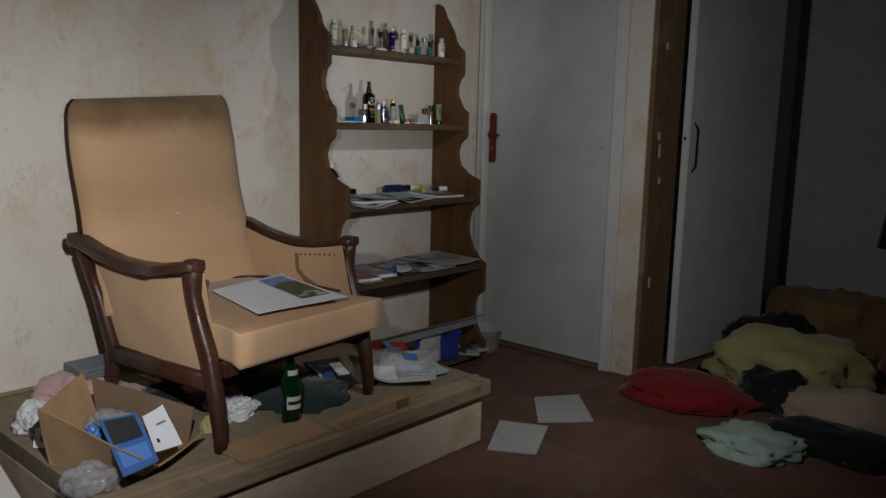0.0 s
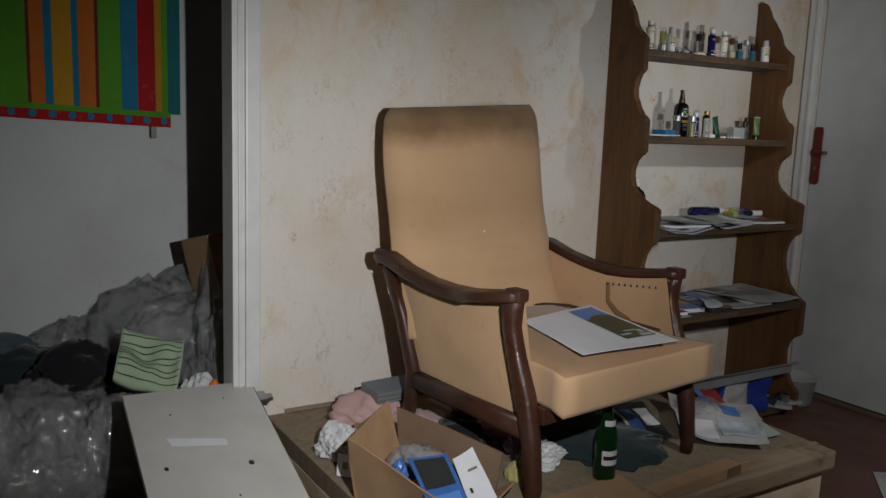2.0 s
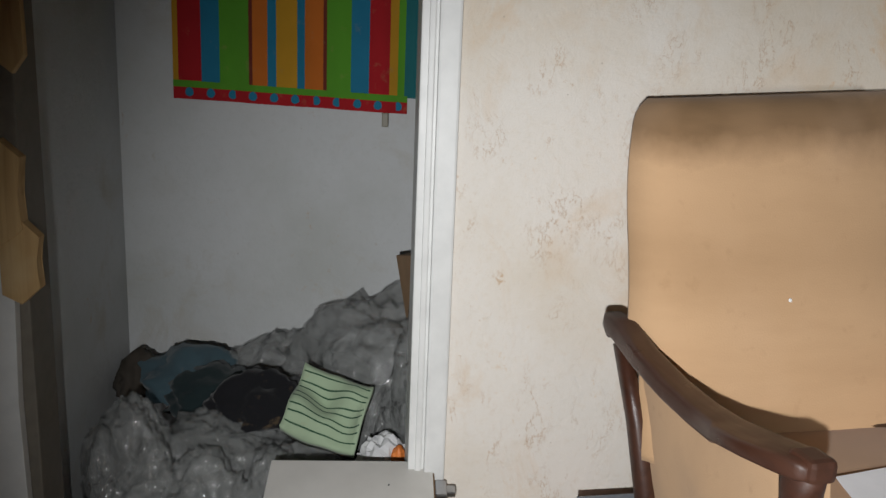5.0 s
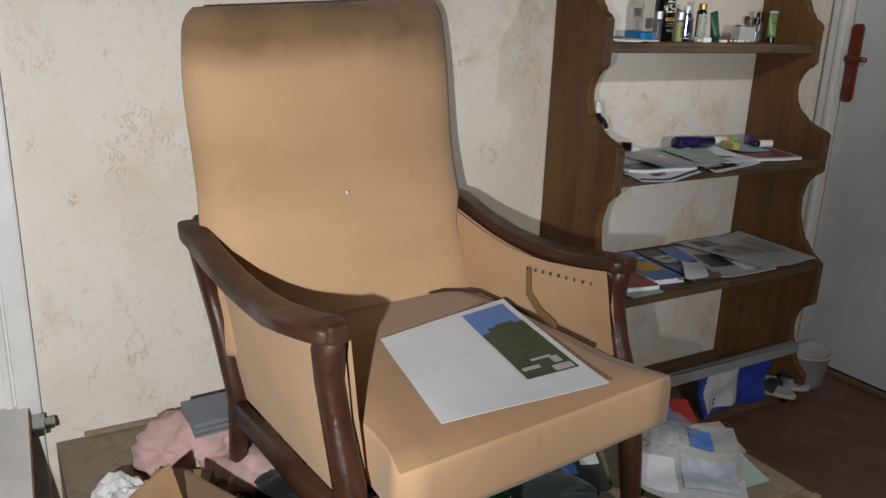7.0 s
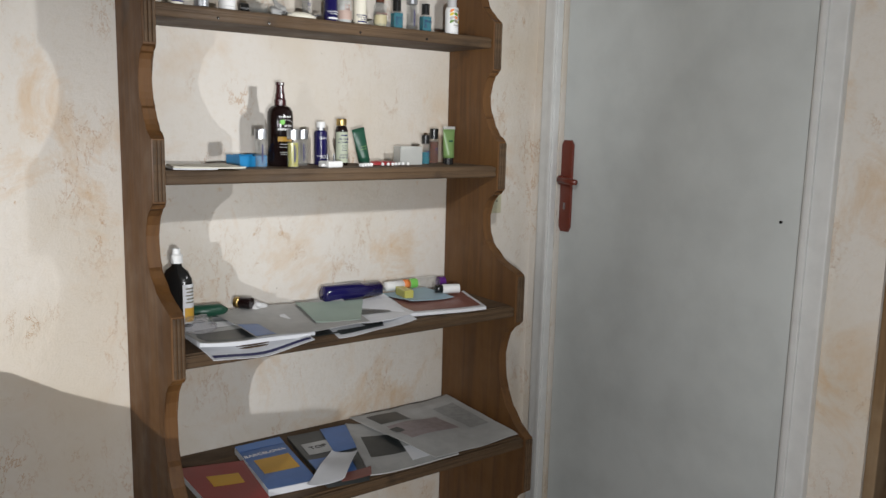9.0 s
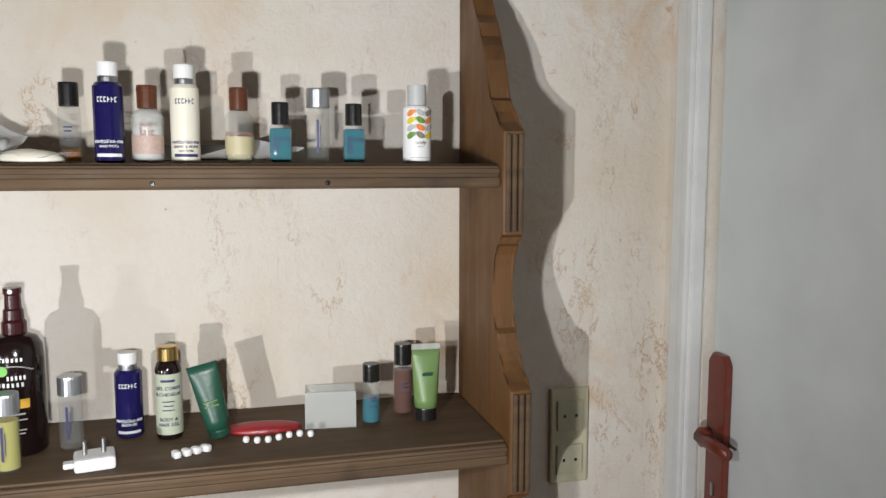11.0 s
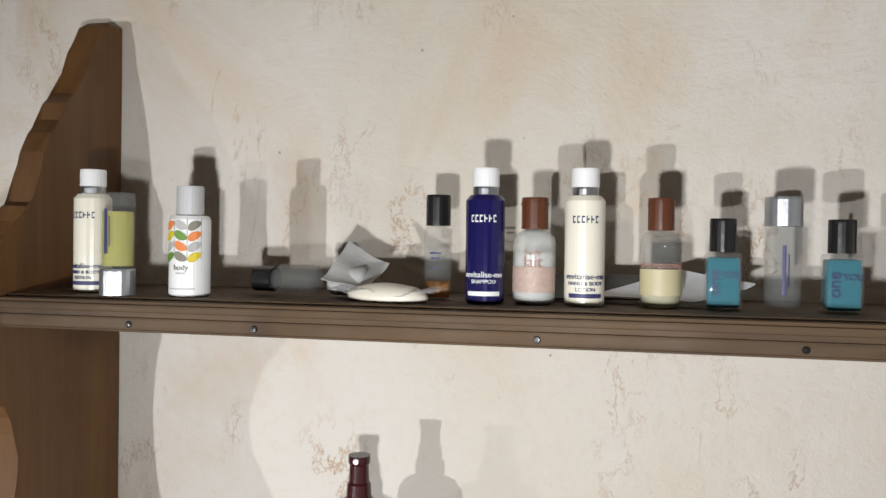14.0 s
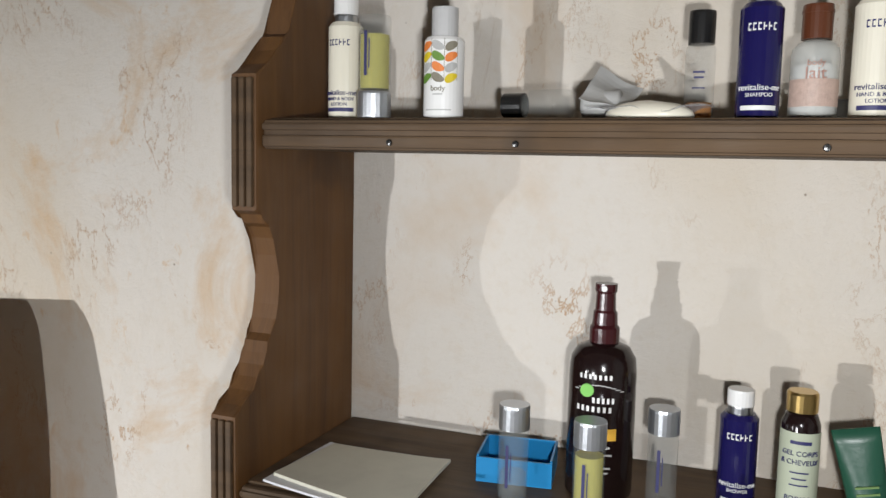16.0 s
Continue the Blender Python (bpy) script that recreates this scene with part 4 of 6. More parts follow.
# ---- the armchair ----
def armchair():
    """Low armchair with a tall velour back, curved dark arms and fabric side panels; +x is its front."""
    c = thing("armchair", pose(-1.118, 2.115, PZ, 0, 0, 6.3), "tan velour armchair with dark polished wooden arms and legs", "chair")
    # back: a tall padded slab, leaning, with a grease-darkened headrest
    def slab_back(z0, z1, mat, name, label=""):
        bm = bmesh.new()
        n, m = 44, 18
        faces = []
        for side in (0, 1):
            g = []
            for j in range(n + 1):
                a = z0 + (z1 - z0) * j / n
                row = []
                for i in range(m + 1):
                    s = -1 + 2 * i / m
                    half = 0.338 - 0.034 * a + 0.006 * math.sin(a * 9 + 0.6)
                    half -= 0.030 * min(1.0, max(0.0, (0.36 - a) / 0.10))
                    fx = -0.535 - 0.165 * a - 0.025 * math.sin(a * math.pi)
                    z = 0.30 + 0.680 * a + 0.018 * s * a
                    round_top = 1.0
                    if a > 0.93:
                        round_top = math.sqrt(max(0.0, 1 - ((a - 0.93) / 0.07) ** 2 * 0.75))
                    edge = (1 - abs(s) ** 6) ** 0.5 if abs(s) < 1 else 0
                    t = 0.052 * edge * round_top + 0.010
                    if side == 0:
                        row.append(bm.verts.new((fx + t + 0.012 * math.cos(s * 2.2), half * s * (0.86 + 0.14 * round_top) , z)))
                    else:
                        row.append(bm.verts.new((fx - 0.4 * t, half * s * (0.86 + 0.14 * round_top) , z)))
                g.append(row)
            faces.append(g)
        f, b = faces
        for g in faces:
            for j in range(n):
                for i in range(m):
                    bm.faces.new([g[j][i], g[j][i + 1], g[j + 1][i + 1], g[j + 1][i]])
        for j in range(n):
            for i in (0, m):
                bm.faces.new([f[j][i], f[j + 1][i], b[j + 1][i], b[j][i]])
        for i in range(m):
            for j in (0, n):
                bm.faces.new([f[j][i], f[j][i + 1], b[j][i + 1], b[j][i]])
        return part(name, bm, mat, c, label, True)
    slab_back(0.0, 1.0, VELOUR_BACK, "backrest")
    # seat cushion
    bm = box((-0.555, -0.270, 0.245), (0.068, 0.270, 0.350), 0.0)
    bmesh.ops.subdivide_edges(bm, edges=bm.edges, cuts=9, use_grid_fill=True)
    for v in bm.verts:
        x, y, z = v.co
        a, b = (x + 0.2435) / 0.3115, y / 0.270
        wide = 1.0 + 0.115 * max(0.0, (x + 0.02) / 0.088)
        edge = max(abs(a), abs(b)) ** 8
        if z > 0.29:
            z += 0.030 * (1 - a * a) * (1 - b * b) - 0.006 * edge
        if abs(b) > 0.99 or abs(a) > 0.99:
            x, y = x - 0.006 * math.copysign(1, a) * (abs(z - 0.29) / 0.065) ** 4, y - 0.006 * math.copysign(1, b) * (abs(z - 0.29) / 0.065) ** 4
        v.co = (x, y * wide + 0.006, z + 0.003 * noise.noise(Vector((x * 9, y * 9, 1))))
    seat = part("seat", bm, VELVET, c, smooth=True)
    seat.data.materials.append(SHADEDSEAT)
    # Upward faces take a darker velour: worn nap, with shading put into the colour
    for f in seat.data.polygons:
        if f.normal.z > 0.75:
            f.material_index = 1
    for s in (-1, 1):
        # front leg and post in one curved piece
        part("front_leg", sweep([((x, s * y, z), w, h, (1, 0, 0)) for x, y, z, w, h in ((0.000, 0.312, 0.0, 0.016, 0.016), (0.003, 0.312, 0.05, 0.019, 0.019), (-0.014, 0.312, 0.16, 0.024, 0.022), (-0.042, 0.312, 0.27, 0.027, 0.024), (-0.078, 0.313, 0.36, 0.024, 0.022), (-0.098, 0.315, 0.43, 0.023, 0.022), (-0.100, 0.316, 0.480, 0.028, 0.024), (-0.092, 0.316, 0.505, 0.026, 0.020), (-0.090, 0.316, 0.513, 0.016, 0.012))], 14), FRAMEWOOD, c, smooth=True)
        part("rear_leg", sweep([((x, s * y, z), w, h, (1, 0, 0)) for x, y, z, w, h in ((-0.575, 0.285, 0.0, 0.018, 0.016), (-0.545, 0.290, 0.10, 0.023, 0.018), (-0.530, 0.294, 0.20, 0.025, 0.018), (-0.572, 0.310, 0.36, 0.022, 0.017), (-0.628, 0.326, 0.50, 0.018, 0.016))], 12), FRAMEWOOD, c, smooth=True)
        part("side_rail", sweep([((-0.530, s * 0.296, 0.180), 0.013, 0.026, (0, 1, 0)), ((-0.28, s * 0.304, 0.184), 0.013, 0.027, (0, 1, 0)), ((-0.03, s * 0.310, 0.190), 0.013, 0.028, (0, 1, 0))], 10, 4), FRAMEWOOD, c, smooth=True)
        # arm: a flat-topped bar, high behind, dipping, then widening outward to the front post
        arm = ((-0.672, 0.330, 0.512, 0.014, 0.020), (-0.658, 0.330, 0.530, 0.022, 0.022), (-0.612, 0.330, 0.528, 0.025, 0.021), (-0.520, 0.328, 0.503, 0.026, 0.019), (-0.420, 0.326, 0.487, 0.027, 0.018), (-0.330, 0.325, 0.482, 0.028, 0.018), (-0.262, 0.325, 0.484, 0.030, 0.019), (-0.246, 0.327, 0.489, 0.037, 0.014), (-0.180, 0.325, 0.499, 0.039, 0.014), (-0.120, 0.321, 0.509, 0.037, 0.015), (-0.082, 0.318, 0.514, 0.031, 0.015), (-0.070, 0.317, 0.514, 0.024, 0.010))
        part("arm", sweep([((x, s * y, z), w, h, (0, 1, 0)) for x, y, z, w, h in arm], 20, 5.0), FRAMEWOOD, c, smooth=True)
        part("post_cap", box((-0.112, s * 0.316 - 0.021, 0.500), (-0.062, s * 0.316 + 0.021, 0.533), 0.009), FRAMEWOOD, c, "polished end of the arm post")
        # fabric panel filling the side
        n, m = 16, 10
        bm = bmesh.new()
        for off in (0.0, 0.012):
            g = []
            for i in range(n + 1):
                a = i / n
                x0, x1 = -0.528 + 0.498 * a, -0.612 + 0.520 * a
                ztop = 0.522 - 0.038 * math.sin(a * math.pi) - 0.018 * a
                row = []
                for j in range(m + 1):
                    b = j / m
                    dent = 0.010 * math.sin(b * math.pi) * (0.4 + noise.noise(Vector((a * 3, b * 2, 4.2 + s))))
                    row.append(bm.verts.new((x0 + (x1 - x0) * b, s * (0.282 + 0.012 * a + 0.02 * b * (1 - a) - off + dent), 0.205 + (ztop - 0.205) * b)))
                g.append(row)
            for i in range(n):
                for j in range(m):
                    bm.faces.new([g[i][j], g[i + 1][j], g[i + 1][j + 1], g[i][j + 1]])
        panel = part("side_panel", bm, VELVET, c, smooth=True)
        if s == 1:
            for k in range(9):
                st = part("upholstery_nail", lathe([(0, 0), (0.004, 0), (0.003, 0.002), (0, 0.003)], 8), DARKPRINT, panel)
                st.matrix_local = pose(-0.30 + 0.022 * k, 0.272 + 0.0008 * k, 0.452 + 0.0022 * k, 90)
            part("hanging_strap", sweep([((-0.30, 0.274, 0.455), 0.008, 0.001, (1, 0, 0)), ((-0.29, 0.268, 0.40), 0.009, 0.001, (1, 0, 0)), ((-0.25, 0.267, 0.37), 0.010, 0.001, (1, 0, 0)), ((-0.20, 0.268, 0.355), 0.008, 0.001, (1, 0, 0))], 8), GREASE, panel, "loose dark webbing strap")
    piping = [(-0.10, -0.290, 0.347), (-0.30, -0.290, 0.350), (-0.46, -0.286, 0.350), (-0.492, -0.20, 0.357), (-0.495, 0.0, 0.361), (-0.492, 0.21, 0.357), (-0.46, 0.296, 0.350), (-0.30, 0.300, 0.350), (-0.10, 0.300, 0.347)]
    part("seat_piping", sweep([((x, y * 0.93, z), 0.005, 0.005, (0, 0, 1)) for x, y, z in piping], 8), BROWNTRIM, c, "dark worn piping along the seat edge", True)
    part("front_rail", box((-0.035, -0.29, 0.205), (0.0, 0.29, 0.246), 0.004), FRAMEWOOD, c)
    part("rear_rail", box((-0.545, -0.285, 0.16), (-0.520, 0.285, 0.22), 0.004), FRAMEWOOD, c)
    part("white_speck", lathe([(0, 0), (0.004, 0.0005), (0.003, 0.0015), (0, 0.002)], 8), WHITE, c, "speck of white paint").matrix_local = pose(-0.545, -0.03, 0.60, 0, 75)
    return c


def back_velour():
    """Tan velour with a dark band of hair grease across the headrest and broad faded stripes."""
    n = Nodes("back_velour", (0.54, 0.345, 0.195), 0.95, spec=0.15)
    n.b.inputs["Sheen Weight"].default_value = 0.15
    sep = n.t.nodes.new("ShaderNodeSeparateXYZ")
    n.t.links.new(n.co, sep.inputs[0])
    ruffle = n.noise(7, 4)
    add = n.t.nodes.new("ShaderNodeMath")
    add.operation = "MULTIPLY_ADD"
    n.t.links.new(ruffle, add.inputs[0])
    add.inputs[1].default_value = 0.10
    n.t.links.new(sep.outputs[2], add.inputs[2])
    z = add.outputs[0]
    def window(lo, hi, soft, amount):
        return n.times(n.span(z, lo - soft, lo + soft, 0, amount), n.span(z, hi - soft, hi + soft, 1, 0))
    side = n.span(n.noise(2.5, 2), 0.3, 0.6, 0.5, 1)
    n.blend(n.times(window(0.93, 1.06, 0.035, 0.85), side), (0.13, 0.075, 0.035))
    n.blend(window(0.66, 0.80, 0.06, 0.35), (0.36, 0.22, 0.115))
    n.blend(n.span(n.noise(3.5, 5, 0.6, n.stretch(1, 0.5, 2.2)), 0.45, 0.7, 0, 0.35), (0.38, 0.23, 0.12))
    n.blend(n.span(n.noise(2.2, 3), 0.5, 0.7, 0, 0.3), (0.62, 0.42, 0.27))
    n.blend(n.span(n.noise(18, 5), 0.6, 0.75, 0, 0.3), (0.30, 0.17, 0.08))
    n.bump(n.noise(300, 2), 0.25, 0.002)
    return n.m


VELOUR_BACK = back_velour()
armchair()

# open booklet on the seat
SEAT = PZ + 0.376
bk = [(-1.370, 1.968, SEAT + 0.008), (-1.072, 1.928, SEAT - 0.004), (-1.062, 2.252, SEAT - 0.002), (-1.465, 2.305, SEAT + 0.004)]
booklet = thing("brochure", pose(0, 0, 0), "open white brochure with a landscape photograph on the seat", "brochure")
part("page", sheet(bk, wave=0.005, seed=1.0, freq=4), PAPER, booklet)
part("photo_sky", sheet(bk, (0.05, 0.40, 0.60, 0.95), 0.0022, 0.005, 1.0, freq=4, thick=0.0003), SKYBLUE, booklet, "blue sky of the printed photograph")
part("photo_hill", sheet(bk, (0.34, 0.82, 0.60, 0.95), 0.0030, 0.005, 1.0, freq=4, thick=0.0003), HILLPRINT, booklet, "dark green hill of the printed photograph")
for k in range(5):                                       # ridge line of the hill, stepping up to one side
    v0 = 0.60 + 0.07 * k
    part("photo_ridge", sheet(bk, (0.31 - 0.012 * k * (4.6 - k), 0.36, v0, v0 + 0.07), 0.0034, 0.005, 1.0, 4, 0.0003, 4), HILLPRINT, booklet)
for u0, u1, v0, v1 in ((0.72, 0.75, 0.62, 0.74), (0.66, 0.68, 0.72, 0.86), (0.68, 0.74, 0.84, 0.90), (0.76, 0.81, 0.80, 0.93)):
    part("photo_river", sheet(bk, (u0, u1, v0, v1), 0.0038, 0.005, 1.0, 4, 0.0003, 4), GREYPAPER, booklet, "pale river of the printed photograph")

# ---- papers and tubes on the third shelf ----
def paper(name, corners, mat, label, cat="paper", wave=0.004, seed=0.0, thick=0.0012, patches=()):
    t = thing(name, pose(0, 0, 0), label, cat)
    part("page", sheet(corners, wave=wave, seed=seed, thick=thick), mat, t)
    for k, (sub, m) in enumerate(patches):
        part("printed_picture", sheet(corners, sub, thick + 0.0012 + 0.0006 * k, wave, seed, thick=0.0002), m, t)
    return t


def q4(z, *xy):
    return [(x, y, z) for x, y in xy]


z3 = S3
paper("magazine", q4(z3, (-1.675, 2.83, ), (-1.655, 3.06), (-1.88, 3.08), (-1.90, 2.83)), PAPER, "worn magazine with a curled white edge on the shelf", "magazine", 0.008, 1.2, 0.008, (((0.04, 0.55, 0.05, 0.4), DARKPRINT),))
paper("torn_page", q4(z3 + 0.013, (-1.665, 2.83), (-1.66, 2.95), (-1.76, 2.97), (-1.77, 2.83)), GREYPAPER, "torn grey magazine page with a photo", "paper", 0.006, 3.0, 0.001, (((0.1, 0.9, 0.1, 0.75), DARKPRINT),))
paper("page", q4(z3 + 0.017, (-1.64, 2.93), (-1.64, 3.18), (-1.885, 3.24), (-1.89, 2.93)), GREYPAPER, "large grey-white page lying over magazines", "paper", 0.006, 4.4, 0.001, (((0.0, 0.16, 0.02, 0.4), BLUEPAPER),))
paper("page", q4(z3 + 0.021, (-1.69, 3.08), (-1.66, 3.17), (-1.82, 3.27), (-1.87, 3.12)), GREENPAPER, "pale green page lying over white pages", "paper", 0.004, 5.4)
paper("page", q4(z3 + 0.012, (-1.655, 3.16), (-1.665, 3.315), (-1.87, 3.36), (-1.87, 3.19)), PAPER, "white page with a dark photograph", "paper", 0.006, 6.1, 0.001, (((0.1, 0.72, 0.25, 0.9), DARKPRINT), ((0.25, 0.5, 0.45, 0.75), GREYPAPER)))
paper("card", q4(z3 + 0.004, (-1.648, 3.05), (-1.652, 3.30), (-1.76, 3.30), (-1.76, 3.05)), DARKPRINT, "dark printed sheet under pages", "paper", 0.003, 7.0)
paper("booklet", q4(z3 + 0.001, (-1.70, 3.32), (-1.668, 3.52), (-1.84, 3.585), (-1.86, 3.37)), PAPER, "thin booklet with a brown-red cover", "booklet", 0.002, 8.0, 0.007, (((0.02, 0.95, 0.08, 1.0), PINKPAPER),))
paper("leaflet", q4(z3 + 0.012, (-1.78, 3.38), (-1.77, 3.50), (-1.90, 3.50), (-1.90, 3.36)), plain("pale_blue_paper", (0.35, 0.48, 0.56), 0.6), "pale blue leaflet on a booklet", "leaflet", 0.004, 9.0)
lying("bottle", -1.868, 3.19, S3 + 0.036, 90, [(0, 0), (0.019, 0), (0.021, 0.004), (0.021, 0.10), (0.017, 0.106), (0.017, 0.155), (0, 0.157)], NAVY, "long navy blue bottle lying on papers", "bottle", squash=1.0)
lying("lying_tube", -1.885, 3.372, S3 + 0.034, 92, [(0, 0), (0.011, 0), (0.012, 0.003), (0.012, 0.072), (0, 0.072)], WHITE, "white tube with red and green bands lying down", "tube", [(0, 0.0725), (0.0124, 0.0725), (0.0124, 0.094), (0, 0.094)], BRIGHTGREEN)
lying("tube_sleeve", -1.885, 3.425, S3 + 0.034, 92, [(0.0126, 0), (0.0126, 0.016)], ORANGE, "orange-red band round a tube", "band")
lying("lying_bottle", -1.895, 3.475, S3 + 0.030, 80, [(0, 0), (0.016, 0.004), (0.019, 0.02), (0.018, 0.05), (0.012, 0.06), (0, 0.06)], CLEAR, "clear round bottle with a purple cap lying down", "bottle", [(0, 0.0605), (0.014, 0.0605), (0.014, 0.078), (0, 0.08)], PURPLECAP)
lying("lying_bottle", -1.815, 3.475, S3 + 0.030, 70, [(0, 0), (0.010, 0), (0.010, 0.018), (0, 0.018)], BLACK, "small white bottle with a black cap lying down", "bottle", [(0, 0.0185), (0.0115, 0.0185), (0.0115, 0.062), (0, 0.062)], WHITE)
paper("page", [(-1.632, 2.84, z3 - 0.016), (-1.628, 3.045, z3 - 0.008), (-1.80, 3.06, z3 + 0.012), (-1.82, 2.83, z3 + 0.012)], PAPER, "curled white magazine page hanging over the shelf edge", "paper", 0.010, 2.7, 0.001, (((0.02, 0.98, 0.04, 0.10), INK), ((0.06, 0.5, 0.35, 0.8), DARKPRINT)))
paper("page", [(-1.628, 3.10, z3 - 0.006), (-1.640, 3.30, z3 + 0.004), (-1.83, 3.32, z3 + 0.016), (-1.84, 3.12, z3 + 0.016)], PAPER, "white page curling over the shelf edge", "paper", 0.008, 3.9, 0.001, (((0.05, 0.6, 0.06, 0.16), DARKPRINT),))
b = thing("yellow_packet", pose(-1.84, 3.40, S3 + 0.016, 0, 0, 80), "small yellow-green translucent box", "packet")
part("body", box((-0.012, -0.03, 0), (0.012, 0.03, 0.020), 0.003), YELLOWLIQ, b)
lying("lying_tube", -1.885, 2.855, S3 + 0.030, 78, [(0, 0), (0.014, 0), (0.014, 0.09), (0.004, 0.105), (0, 0.105)], GREENTUBE, "dark green tube lying behind papers", "tube")
lying("lying_bottle", -1.90, 2.99, S3 + 0.036, 40, [(0, 0), (0.012, 0), (0.012, 0.012), (0, 0.012)], BRASS, "small dark bottle with a gold cap lying down", "bottle", [(0, 0.0125), (0.0125, 0.0125), (0.0125, 0.04), (0, 0.04)], DARKBOTTLE)
heap("crumpled_packet", -1.89, 3.03, S3 + 0.008, (0.028, 0.03, 0.026), 30, WHITECLOTH, "crumpled white paper packet with a dark print", "packet", 11.0, 0.3, 0.2, True, False, 3)
heap("plastic_bag", -1.80, 2.86, S3 + 0.012, (0.055, 0.045, 0.028), 0, CLEARBAG, "small crumpled clear plastic bag", "bag", 12.0, 0.3, 0.12, True, True, 4)
oil = thing("oil_bottle", pose(-1.835, 2.842, S3 + 0.012, 0, 0, 30), "flat black bottle with a white cap and a sunflower-yellow label", "bottle")
part("body", lathe([(0, 0), (0.032, 0), (0.036, 0.004), (0.036, 0.088), (0.034, 0.104), (0.026, 0.118), (0.013, 0.127), (0.011, 0.134), (0, 0.134)], 28, 0.6), BLACK, oil, smooth=True)
part("cap", lathe([(0, 0.1343), (0.0125, 0.1343), (0.0125, 0.150), (0.008, 0.154), (0.0075, 0.164), (0, 0.165)], 20), WHITE, oil, "white flip cap")
part("paper_label", band(0.036, 0.014, 0.094, -42, 42, 0.6, 16), PAPER, oil, "white paper label")
part("label_patch", band(0.0364, 0.018, 0.046, -36, 36, 0.6, 12), MUSTARD, oil, "yellow flower print")
for k in range(5):
    part("print_line", band(0.0364, 0.056 + 0.007 * k, 0.059 + 0.007 * k, -30 + 3 * (k % 2), 28 - 5 * (k % 3), 0.6, 8), GREYINK, oil)

# ---- guide books and papers on the fourth shelf ----
z4 = S4
paper("book", q4(z4, (-1.655, 2.84), (-1.635, 2.95), (-1.83, 2.975), (-1.87, 2.84)), PAPER, "red guide book with a map patch", "book", 0.002, 1.0, 0.012, (((0, 1, 0, 1), REDPAPER), ((0.3, 0.8, 0.45, 0.7), MUSTARD)))
b = paper("book", q4(z4 + 0.001, (-1.665, 2.96), (-1.655, 3.065), (-1.905, 3.095), (-1.905, 2.985)), PAPER, "blue city guide book with a yellow map", "book", 0.001, 2.0, 0.014, (((0, 1, 0, 1), BLUEPAPER), ((0.15, 0.9, 0.3, 0.62), MUSTARD), ((0.0, 1, 0.85, 1.0), SKYBLUE)))
letters("BARCELONA", 0.017, WHITE, b, flat=True, at=(-1.83, 3.028, z4 + 0.019))
b = paper("book", q4(z4 + 0.002, (-1.63, 3.075), (-1.61, 3.165), (-1.89, 3.265), (-1.905, 3.115)), DARKPRINT, "dark blue travel guide with a white panel", "book", 0.003, 3.0, 0.010, (((0.1, 0.9, 0.55, 0.78), GREYPAPER), ((0.0, 0.8, 0.05, 0.45), BLUEPAPER), ((0.55, 1, 0.5, 1.0), BLUEPAPER)))
letters("TOP 10", 0.022, BLACK, b, flat=True, at=(-1.80, 3.16, z4 + 0.0165))
paper("newspaper", q4(z4 + 0.006, (-1.615, 3.17), (-1.605, 3.40), (-1.80, 3.45), (-1.90, 3.27)), GREYPAPER, "folded newspaper with photographs", "newspaper", 0.006, 4.0, 0.003, (((0.1, 0.5, 0.3, 0.7), DARKPRINT), ((0.5, 0.9, 0.1, 0.4), PAPER)))
paper("newspaper", q4(z4 + 0.016, (-1.60, 3.33), (-1.598, 3.575), (-1.915, 3.595), (-1.915, 3.29)), GREYPAPER, "unfolded newspaper sheet with faded print", "newspaper", 0.008, 5.0, 0.001, (((0.1, 0.4, 0.72, 0.92), DARKPRINT), ((0.1, 0.62, 0.35, 0.66), plain("faded_pink_print", (0.36, 0.30, 0.30), 0.6, vary=0.6, scale=60)), ((0.08, 0.16, 0.5, 0.6), DARKPRINT), ((0.70, 0.92, 0.3, 0.8), plain("faded_grey_print", (0.34, 0.34, 0.33), 0.6, vary=0.6, scale=70))))
paper("page", q4(z4 + 0.018, (-1.61, 3.02), (-1.60, 3.10), (-1.72, 3.20), (-1.75, 3.15)), PAPER, "torn scrap of glossy white paper", "paper", 0.012, 6.0)
paper("page", q4(z4 + 0.001, (-1.61, 2.83), (-1.612, 2.945), (-1.66, 2.95), (-1.66, 2.83)), GREENPAPER, "pale map sheet under the books", "paper", 0.002, 7.0)
paper("booklet", q4(z4 + 0.015, (-1.612, 3.10), (-1.61, 3.17), (-1.645, 3.19), (-1.65, 3.11)), PINKPAPER, "small dark red booklet on books", "booklet", 0.003, 8.0)

# ---- lower shelf and floor by the unit ----
bar = thing("metal_channel", pose(-1.60, 3.25, 0.22, 0, -4, 0), "grey metal channel bar resting across the low shelf", "bar")
bm = box((-0.012, -0.42, -0.018), (0.012, 0.30, -0.014), 0.001)
add_box(bm, (0.010, -0.42, -0.014), (0.012, 0.30, 0.014))
add_box(bm, (-0.012, -0.42, -0.014), (-0.010, 0.30, 0.014))
part("channel", bm, plain("dull_grey_paint", (0.22, 0.23, 0.23), 0.5), bar)
part("rod", sweep([((0.02, -0.42, 0.026), 0.005, 0.005, (1, 0, 0)), ((0.02, 0.33, 0.02), 0.005, 0.005, (1, 0, 0))], 8), STEEL, bar)
bl = thing("blue_bag", pose(-1.66, 3.36, 0.051, 0, 0, 0), "blue and white printed carrier bag standing on the low shelf", "bag")
